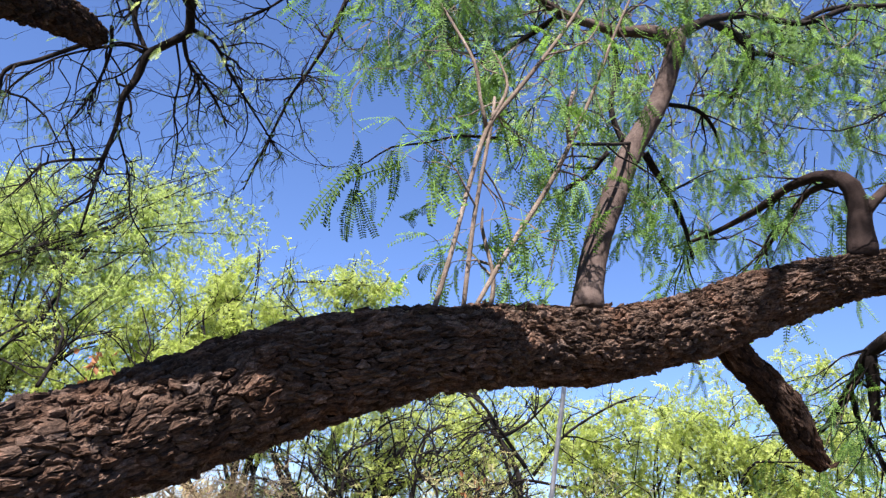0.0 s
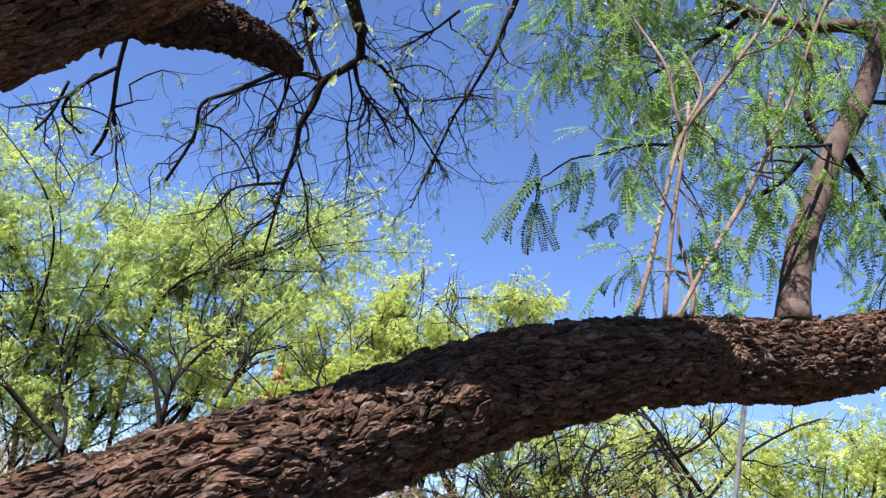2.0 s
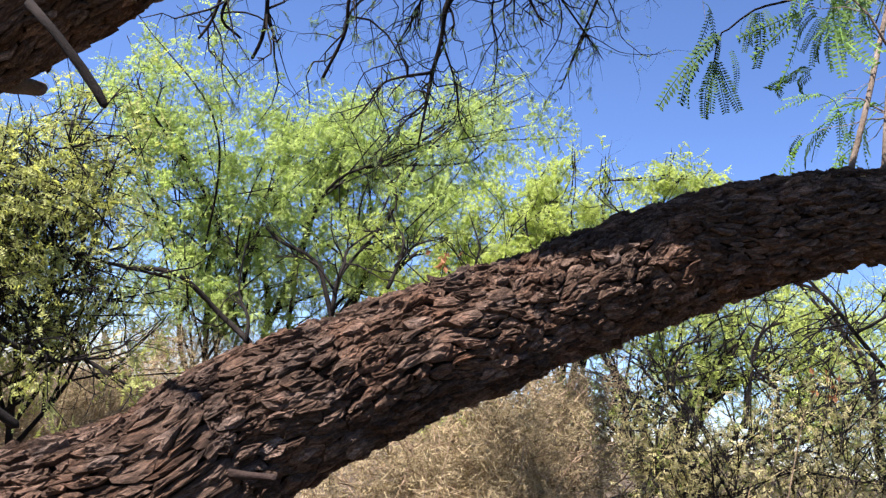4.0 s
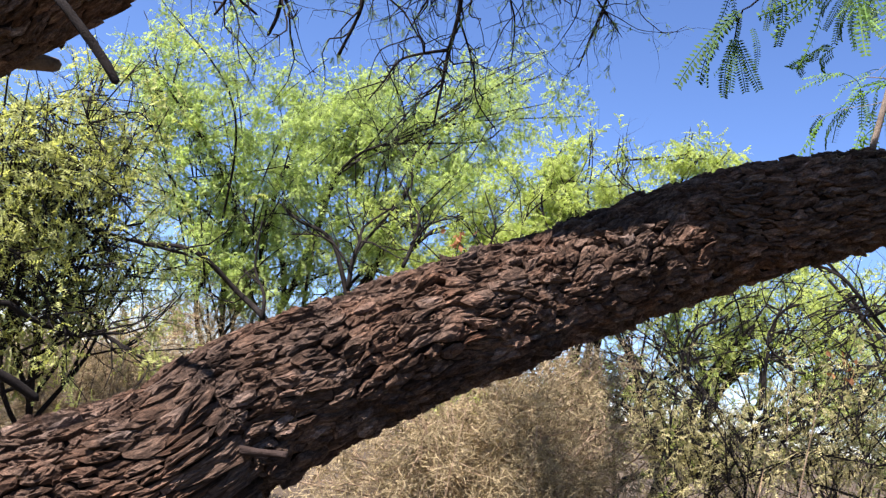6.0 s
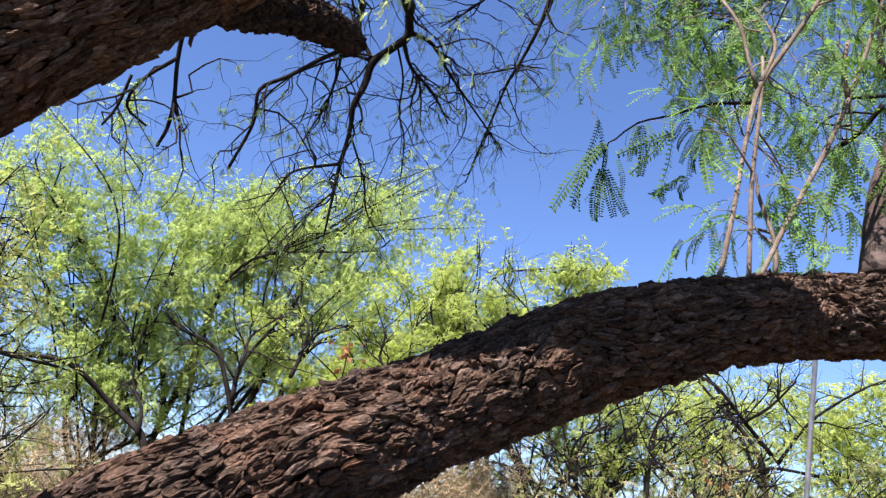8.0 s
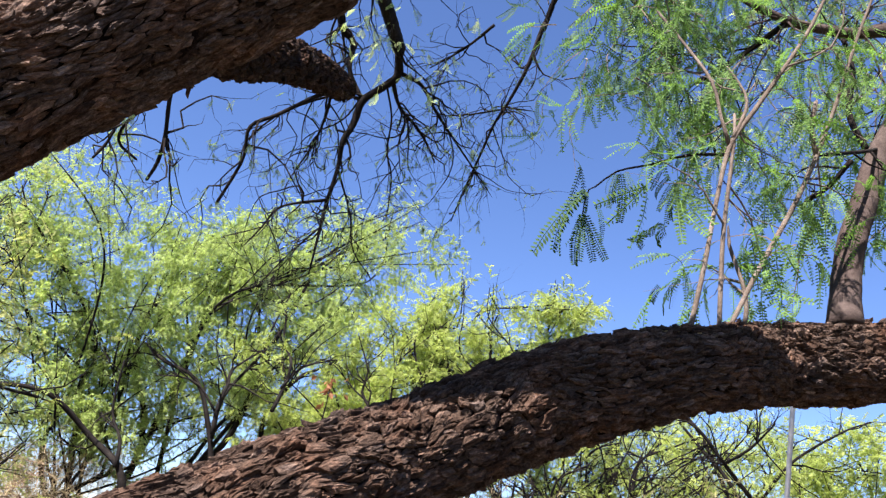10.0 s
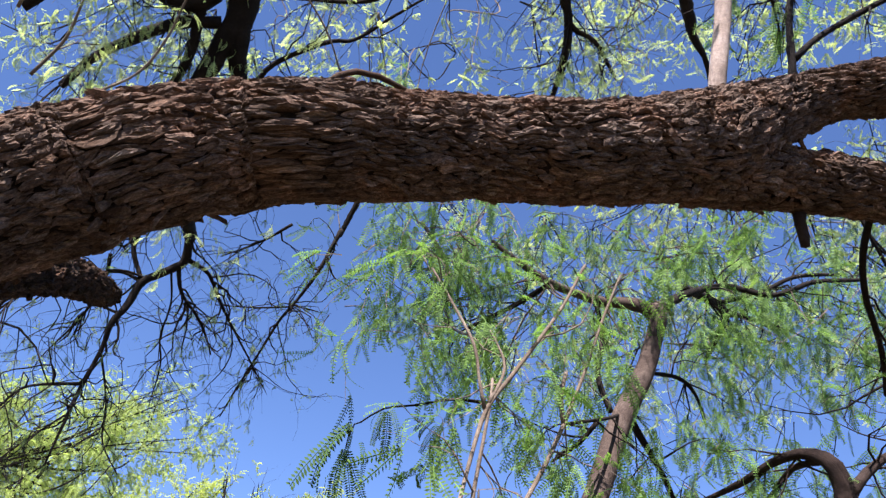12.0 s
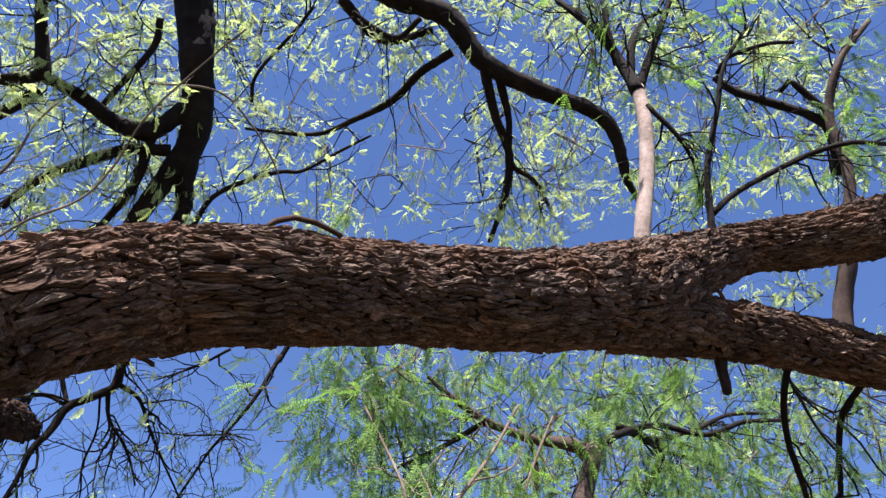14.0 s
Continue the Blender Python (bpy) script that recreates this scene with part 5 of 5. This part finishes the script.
add_limbs(wood, [[(-3.49, 6.55, 2.83, 0.026), (-3.35, 6.69, 3.01, 0.021), (-3.15, 6.86, 3.2, 0.013)]])
add_limbs(wood, [[(-4.68, 6.14, 1.96, 0.038), (-4.75, 6.19, 2.21, 0.032), (-4.87, 6.19, 2.46, 0.024), (-4.93, 6.19, 2.89, 0.016)]])
wood = standing_tree("lime_tree", "bright yellow-lime young tree", "tree", (-2.07, 7.79, 0), 2, [(-3.29, 7.44, 3.31, 0.64, 0.41, 0.9), (-2.7, 7.37, 3.62, 0.4, 0.34, 0.6), (-2.27, 7.49, 3.67, 0.4, 0.28, 0.6), (-1.74, 7.64, 3.63, 0.51, 0.23, 0.6), (-1.22, 7.67, 3.84, 0.4, 0.14, 0.35), (-1.21, 7.52, 4.27, 0.06, 0.07, 0.05), (-1.25, 7.58, 4.09, 0.05, 0.1, 0.03), (-0.88, 7.61, 4.14, 0.15, 0.08, 0.12), (-2.13, 7.36, 4.19, 0.05, 0.12, 0.04), (-1.87, 7.45, 4.12, 0.05, 0.14, 0.04), (-2.45, 7.38, 3.87, 0.17, 0.17, 0.12), (-2.67, 7.51, 3.07, 0.79, 0.34, 0.8), (-3.88, 7.47, 2.91, 0.54, 0.3, 0.5)], FAR_BARK, LIME_LEAF, tufts, 1250, (0.65, 1.1), limbs=9)
add_limbs(wood, [[(-1.94, 7.01, 2.24, 0.036), (-2.13, 7, 2.73, 0.031), (-2.34, 6.96, 3.13, 0.025), (-2.41, 6.99, 3.38, 0.018), (-2.4, 7.02, 3.64, 0.01)]])
add_limbs(wood, [[(-2.58, 6.82, 2.14, 0.036), (-2.69, 6.83, 2.65, 0.031), (-2.83, 6.82, 2.95, 0.025), (-2.85, 6.88, 3.18, 0.018), (-2.96, 6.87, 3.45, 0.01)]])
add_limbs(wood, [[(-2.57, 6.87, 2.67, 0.023), (-2.53, 6.94, 2.95, 0.018), (-2.53, 6.98, 3.23, 0.016), (-2.15, 7.08, 3.72, 0.01)]])
add_limbs(wood, [[(-1.68, 7.14, 2.59, 0.026), (-1.81, 7.12, 3.1, 0.021), (-1.98, 7.11, 3.41, 0.016), (-2, 7.1, 3.79, 0.01), (-2.06, 7.07, 4.14, 0.008)]])
add_limbs(wood, [[(-1.2, 7.21, 2.65, 0.026), (-1.4, 7.18, 3.2, 0.021), (-1.58, 7.19, 3.45, 0.016), (-1.75, 7.17, 3.77, 0.01), (-1.81, 7.15, 4.09, 0.008)]])
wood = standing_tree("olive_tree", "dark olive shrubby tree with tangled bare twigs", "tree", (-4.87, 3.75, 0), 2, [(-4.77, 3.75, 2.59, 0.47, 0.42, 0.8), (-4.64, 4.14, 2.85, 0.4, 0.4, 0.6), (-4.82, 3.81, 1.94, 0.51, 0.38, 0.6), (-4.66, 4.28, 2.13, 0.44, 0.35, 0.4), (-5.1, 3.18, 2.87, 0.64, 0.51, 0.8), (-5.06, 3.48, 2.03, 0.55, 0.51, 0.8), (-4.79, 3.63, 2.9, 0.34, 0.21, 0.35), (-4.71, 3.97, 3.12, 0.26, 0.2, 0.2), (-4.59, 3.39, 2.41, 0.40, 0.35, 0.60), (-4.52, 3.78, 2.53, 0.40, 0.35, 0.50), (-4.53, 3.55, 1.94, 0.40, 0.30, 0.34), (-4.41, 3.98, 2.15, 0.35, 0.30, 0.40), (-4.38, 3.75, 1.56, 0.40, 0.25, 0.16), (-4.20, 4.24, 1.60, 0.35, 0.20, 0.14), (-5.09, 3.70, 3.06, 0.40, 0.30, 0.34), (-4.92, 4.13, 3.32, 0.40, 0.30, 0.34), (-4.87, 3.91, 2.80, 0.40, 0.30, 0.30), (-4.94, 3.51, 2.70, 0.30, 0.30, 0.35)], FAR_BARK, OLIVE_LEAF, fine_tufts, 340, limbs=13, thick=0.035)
add_limbs(wood, [[(-4.591, 3.157, 1.624, 0.0413), (-4.454, 3.347, 1.616, 0.0367), (-4.299, 3.543, 1.591, 0.0322), (-4.177, 3.685, 1.606, 0.0275), (-4.038, 3.835, 1.569, 0.0230), (-3.880, 3.992, 1.462, 0.0184)], [(-4.595, 3.106, 2.081, 0.0275), (-4.491, 3.264, 2.023, 0.0241), (-4.374, 3.430, 1.929, 0.0206), (-4.274, 3.569, 1.719, 0.0172), (-4.188, 3.673, 1.533, 0.0138)], [(-4.824, 3.426, 2.354, 0.0296), (-4.624, 3.692, 2.343, 0.0263), (-4.394, 3.975, 2.273, 0.0230), (-4.052, 4.328, 2.217, 0.0197)], [(-4.953, 3.293, 2.758, 0.0200), (-4.776, 3.481, 2.926, 0.0167), (-4.585, 3.716, 2.957, 0.0134), (-4.392, 3.891, 3.084, 0.0100)]], 9)
add_limbs(wood, [[(-4.079, 2.838, 1.373, 0.0571), (-3.979, 2.972, 1.311, 0.0544), (-3.868, 3.106, 1.238, 0.0517), (-3.807, 3.177, 1.203, 0.0490)]], 0)
wood = standing_tree("lime_tree", "sparse lime-green tree with dark crooked branches", "tree", (-1.59, 8.96, 0), 3, [(-1.45, 8.88, 2.91, 0.76, 0.38, 0.5), (-0.7, 8.94, 3, 0.76, 0.45, 0.6), (0.06, 8.94, 3.08, 0.7, 0.51, 0.6), (0.67, 8.9, 3.13, 0.64, 0.51, 0.6), (-0.35, 8.85, 3.56, 0.76, 0.38, 0.6), (-0.83, 9, 2.45, 0.7, 0.32, 0.35), (0.26, 9.03, 2.42, 0.64, 0.38, 0.35), (-2.28, 5.21, 1.34, 0.35, 0.20, 0.26), (-1.90, 7.44, 1.90, 0.55, 0.35, 0.26), (-1.10, 7.76, 2.24, 0.55, 0.35, 0.26), (-0.23, 7.98, 2.68, 0.55, 0.35, 0.26), (0.48, 7.91, 2.95, 0.50, 0.35, 0.26), (0.04, 7.84, 2.09, 0.60, 0.30, 0.26), (0.71, 7.79, 2.08, 0.50, 0.30, 0.26), (-1.12, 7.59, 1.66, 0.60, 0.30, 0.26)], FAR_BARK, LIME_LEAF, tufts, 560, (0.7, 1.2), limbs=10)
add_limbs(wood, [[(-1.1, 6.99, 1.04, 0.055), (-1.26, 7.08, 1.33, 0.05), (-1.28, 7.18, 1.66, 0.045), (-1.44, 7.25, 1.98, 0.037), (-1.61, 7.29, 2.29, 0.027), (-1.77, 7.32, 2.61, 0.02)]])
add_limbs(wood, [[(0.62, 7.44, 1.43, 0.068), (0.58, 7.53, 1.96, 0.063), (0.53, 7.61, 2.32, 0.052), (0.4, 7.68, 2.6, 0.037), (0.13, 7.76, 2.88, 0.029), (-0.12, 7.8, 3.2, 0.021)]])
add_limbs(wood, [[(-1.32, 7.38, 1.66, 0.037), (-1.12, 7.5, 1.97, 0.029), (-1.06, 7.58, 2.31, 0.024), (-0.85, 7.67, 2.61, 0.018), (-0.53, 7.76, 2.82, 0.013)]])
add_limbs(wood, [[(-0.44, 7.67, 1.8, 0.038), (-0.35, 7.74, 2.32, 0.032), (-0.28, 7.8, 2.67, 0.027), (-0.05, 7.86, 2.88, 0.019), (0.18, 7.94, 2.97, 0.013)]])
add_limbs(wood, [[(-1.26, 6.99, 1.51, 0.03), (-1.6, 7.02, 1.67, 0.025), (-1.88, 7.05, 1.9, 0.02), (-2.08, 7.09, 2.13, 0.015)]])
add_limbs(wood, [[(0.54, 7.99, 2.18, 0.045), (0.39, 8.03, 2.75, 0.037), (0.08, 8.07, 3.18, 0.025), (-0.1, 8.14, 3.29, 0.017)]])
add_limbs(wood, [[(0.68, 7.95, 2.4, 0.034), (0.96, 7.97, 2.85, 0.028), (1.37, 7.97, 3.08, 0.02), (1.65, 7.99, 3.25, 0.011)]])
add_limbs(wood, [[(-1.118, 6.778, 1.331, 0.0636), (-1.257, 6.759, 1.617, 0.0565), (-1.354, 6.733, 1.918, 0.0494), (-1.491, 6.688, 2.174, 0.0424)],
    [(-1.257, 6.759, 1.617, 0.0371), (-1.469, 6.718, 1.720, 0.0300), (-1.706, 6.663, 1.820, 0.0230), (-1.877, 6.614, 1.933, 0.0159)],
    [(-0.591, 7.040, 1.591, 0.0437), (-0.924, 7.003, 1.857, 0.0364), (-1.169, 6.959, 2.054, 0.0291), (-1.281, 6.922, 2.274, 0.0218)],
    [(-0.924, 7.003, 1.857, 0.0273), (-1.071, 6.978, 1.974, 0.0237), (-1.051, 6.954, 2.304, 0.0200), (-0.743, 6.967, 2.483, 0.0164)],
    [(0.539, 6.980, 2.359, 0.0382), (0.330, 6.965, 2.598, 0.0327), (0.073, 6.944, 2.796, 0.0273), (-0.106, 6.915, 2.960, 0.0218)],
    [(0.330, 6.965, 2.598, 0.0273), (0.565, 6.928, 2.707, 0.0218), (0.711, 6.871, 2.933, 0.0164)],
    [(-0.036, 7.055, 1.590, 0.0327), (-0.179, 7.047, 1.918, 0.0287), (-0.151, 7.028, 2.189, 0.0245), (-0.335, 7.003, 2.392, 0.0205), (-0.305, 6.973, 2.624, 0.0164)],
    [(0.877, 6.953, 2.228, 0.0273), (0.619, 6.980, 2.282, 0.0237), (0.388, 7.012, 2.169, 0.0200), (0.138, 7.011, 2.313, 0.0164)]], 8)
standing_tree("lime_tree", "sunlit pale yellow-green tree", "tree", (2.06, 8.78, 0), 3, [(1.33, 9.27, 3.34, 0.67, 0.4, 0.6), (2.03, 8.63, 3.29, 0.76, 0.45, 1), (2.79, 8.43, 3.21, 0.76, 0.45, 1), (2.32, 8.65, 2.73, 0.83, 0.38, 0.8), (3.35, 8.29, 2.84, 0.64, 0.38, 0.7), (3.89, 8.41, 3.3, 0.53, 0.4, 0.4), (4.03, 7.98, 2.82, 0.64, 0.45, 0.6), (1.41, 8.85, 2.67, 0.64, 0.38, 0.5)], FAR_BARK, LIME_LEAF, tufts, 620, (0.8, 1.3))
standing_tree("dry_bush", "dry straw-coloured bush of tangled stems", "bush", (-1.59, 4.58, 0), 6, [(-1.85, 4.99, 1.57, 0.33, 0.15, 0.35), (-1.48, 5.1, 1.61, 0.29, 0.18, 0.35), (-2.11, 4.67, 1.36, 0.28, 0.14, 0.3), (-2.12, 4.43, 1.16, 0.34, 0.2, 0.5), (-1.68, 4.61, 1.27, 0.37, 0.2, 0.6), (-1.27, 4.73, 1.27, 0.31, 0.2, 0.5), (-1.76, 4.46, 1.04, 0.5, 0.2, 0.6), (-2.28, 4.23, 1.01, 0.3, 0.17, 0.4), (-1.63, 5.28, 1.79, 0.30, 0.14, 0.35), (-1.83, 5.01, 1.59, 0.30, 0.14, 0.35), (-1.40, 5.54, 1.93, 0.25, 0.14, 0.30)], STRAW, STRAW_LEAF, straw_tufts, 620, limbs=22, thick=0.012)
standing_tree("grey_bush", "grey-green desert shrub with fine leaves", "bush", (-0.36, 5.44, 0), 6, [(-0.69, 5.45, 1.68, 0.34, 0.23, 0.5), (-0.29, 5.47, 1.74, 0.38, 0.23, 0.6), (0.09, 5.66, 1.88, 0.36, 0.24, 0.5), (-0.08, 5.48, 1.5, 0.5, 0.23, 0.7), (0.41, 5.65, 1.72, 0.32, 0.28, 0.5), (-0.59, 5.35, 1.38, 0.34, 0.23, 0.5), (-1.06, 5.4, 1.58, 0.23, 0.23, 0.5), (-1.11, 6.19, 1.89, 0.26, 0.22, 0.4), (0.33, 6.53, 2.2, 0.37, 0.23, 0.4), (0.89, 6.53, 1.70, 0.45, 0.25, 0.5), (1.31, 6.95, 1.96, 0.45, 0.25, 0.5)], FAR_BARK, GREY_LEAF, fine_tufts, 330, (0.5, 0.9), limbs=16, thick=0.015)
standing_tree("dry_bush", "pale dry grass and twiggy brush", "bush", (-5.07, 4.9, 0), 6, [(-5.42, 4.65, 1.18, 0.59, 0.25, 0.6), (-5.38, 5.3, 1.52, 0.52, 0.26, 0.5), (-5.41, 6.09, 1.82, 0.45, 0.17, 0.4), (-5.64, 7.18, 2.04, 0.57, 0.19, 0.5), (-5, 5.11, 1.32, 0.5, 0.2, 0.5), (-4.92, 4.43, 0.83, 0.64, 0.28, 0.7)], STRAW, STRAW_LEAF, straw_tufts, 560, limbs=14, thick=0.012)
# Unseen trees added behind and beside the camera to cut the sky's fill light.
for x, y, z in ((-7.0, -5.0, 2.6), (0.5, -8.0, 2.8), (6.5, -4.5, 2.6), (-10.0, 1.0, 2.4), (9.0, 2.5, 2.6)):
    standing_tree("green_tree", "broad many-stemmed tree with fresh yellow-green leaves", "tree", (x, y, 0), 3, [(x + dx, y + dy, z + dz, 1.4, 0.9, 1.0) for dx, dy, dz in ((-1.2, 0.3, 0), (1.2, -0.2, 0.2), (0, 0.8, 1.2), (0.2, -0.9, 0.7))], FAR_BARK, TREE_LEAF, tufts, 45, (2.0, 3.4), limbs=3)


# ---- far scrub that closes the view ----
def scrub():
    ob = thing("desert_scrub", "far band of low grey-green desert scrub", "scrub", kind="stuff")
    geo, wood = Geo(), Geo()
    ang = rng.uniform(-math.pi, math.pi, 420)
    far = rng.uniform(22, 44, 420)
    hubs = np.stack([np.sin(ang) * far, np.cos(ang) * far, rng.uniform(0.5, 2.0, 420)], -1)
    for h in hubs[::3]:
        tube(wood, [(h[0], h[1], 0, 0.05), (h[0] + 0.2, h[1], h[2] * 0.6, 0.04), (h[0], h[1] + 0.2, h[2], 0.02)], 4, 0.5)
    p = np.repeat(hubs, 3, 0) + rng.standard_normal((420 * 3, 3)) * (1.2, 1.2, 0.5)
    for k, kind in enumerate(tufts):
        sel = np.arange(len(p)) % len(tufts) == k
        scatter(geo, kind, aim(rng.standard_normal((sel.sum(), 3)) + (0, 0, 0.5), rng, 2.0), p[sel], rng.uniform(4, 8, sel.sum()))
    part("scrub_crown", geo, GREY_LEAF, ob, kind="stuff")
    part("scrub_stem", wood, FAR_BARK, ob, kind="stuff")


scrub()

# ---- metal pole ----
def pole():
    ob = thing("metal_pole", "thin grey galvanised metal pole", "pole")
    geo = Geo()
    (x0, y0, z0, r), (x1, y1, z1, _) = [(0.663, 5.427, 2.901, 0.0238), (0.606, 5.578, 1.998, 0.0238)]
    k = (z0 + 0.1) / (z0 - z1)
    low = (x0 + (x1 - x0) * k, y0 + (y1 - y0) * k, -0.1, 0.016)
    tube(geo, [low, ((x0 + low[0]) / 2, (y0 + low[1]) / 2, (z0 - 0.1) / 2, 0.016), (x0, y0, z0, 0.016)], 12, 0.3)
    m = Nodes("galvanised_steel")
    m.shader.inputs["Metallic"].default_value = 0.6
    part("shaft", geo, m.finish(m.ramp(m.noise(18.0), [(0.3, (0.22, 0.225, 0.23)), (0.7, (0.36, 0.365, 0.37))]), 0.45, 0.5), ob, smooth=True)


pole()

# ---- small things ----
def wood_chip(at, way):
    """A pale splinter lying on the forked limb."""
    geo = Geo()
    at, way = np.array(at), np.array(way)
    tube(geo, [(*(at - way), 0.003), (*(at - way * 0.3 + (0, 0, 0.002)), 0.006), (*(at + way * 0.6), 0.005), (*(at + way), 0.002)], 6, 0.02, 0.1, rng)
    ob = new("wood_chip", geo.mesh("wood_chip", PALE_BARK))
    tagged(ob, "pale splinter of bare wood on the forked limb", "wood chip")


wood_chip((0.889, 1.424, 3.133), (0.025, 0.004, -0.004))


def litter(at, count):
    """Dry curled leaf scraps caught on top of the limb beside the shoots."""
    v = np.array([(0, 0, 0), (0.5, -0.3, 0.15), (1, 0, -0.05), (0.5, 0.3, 0.12), (0.5, 0, -0.05)]) * 0.02
    for _ in range(count):
        geo = Geo()
        o = np.array(at) + rng.standard_normal(3) * (0.035, 0.012, 0.001) - (0, 0, 0.014)
        geo.add(0.7 * v @ turn(rng.uniform(-0.2, 0.2), rng.uniform(-0.2, 0.2), rng.uniform(-3, 3)).T + o, None, [(0, 1, 4), (1, 2, 4), (2, 3, 4), (3, 0, 4)])
        ob = new("dry_leaf", geo.mesh("dry_leaf", STRAW_LEAF))
        tagged(ob, "small curled dry leaf lying on the lower limb", "dead leaf", "litter on the limb")


litter((-0.102, 1.552, 2.055), 14)


def grass_stalks():
    ob = thing("dry_grass", "tall pale dry grass stalks", "grass", kind="stuff")
    geo = Geo()
    for x, y, z in [(-5.25, 4.85, 1.89), (-5.16, 4.94, 1.96), (-5.06, 5.05, 1.71), (-5.32, 5.35, 1.92), (-5.12, 4.41, 1.45), (-4.98, 4.85, 1.51), (-0.16, 5.07, 1.78), (-1.90, 4.11, 1.53), (-1.87, 4.23, 1.63)]:
        for _ in range(3):
            o = np.array((x, y, 0)) + rng.standard_normal(3) * (0.12, 0.12, 0)
            h = z * rng.uniform(0.7, 1.05)
            lean = rng.standard_normal(2) * 0.12
            tube(geo, [(o[0], o[1], 0, 0.006), (o[0] + lean[0] * 0.4, o[1] + lean[1] * 0.4, h * 0.6, 0.005), (o[0] + lean[0], o[1] + lean[1], h, 0.002)], 4, 0.2)
    part("stalk_clump", geo, STRAW, ob, kind="stuff")


grass_stalks()


def withered_leaves(name, centre, radius, count, size):
    """A small bunch of dead curled leaves caught on a twig."""
    ob = thing(name, "bunch of withered reddish-brown leaves on a twig", "dead leaves")
    twig = Geo()
    c = np.array(centre)
    tube(twig, [(*(c - (0.05, 0, 0.5)), 0.006), (*(c - (0, 0, 0.2)), 0.005), (*(c + (0.02, 0, radius)), 0.002)], 5, 0.1)
    part("stem", twig, FAR_BARK, ob)
    v = np.array([(0, 0, 0), (0.5, -0.32, 0.12), (1, 0, -0.1), (0.5, 0.32, 0.1), (0.5, 0, -0.05)]) * size
    for _ in range(count):
        geo = Geo()
        geo.add(v @ turn(*rng.uniform(-3, 3, 3)).T + c + rng.standard_normal(3) * radius * 0.5, None, [(0, 1, 4), (1, 2, 4), (2, 3, 4), (3, 0, 4)])
        part("leaf", geo, DEAD_LEAF, ob)


withered_leaves("dead_leaf_bunch", (-1.982, 4.204, 2.402), 0.085, 18, 0.05)
withered_leaves("dead_leaf_bunch", (0.097, 5.649, 2.052), 0.10, 14, 0.05)
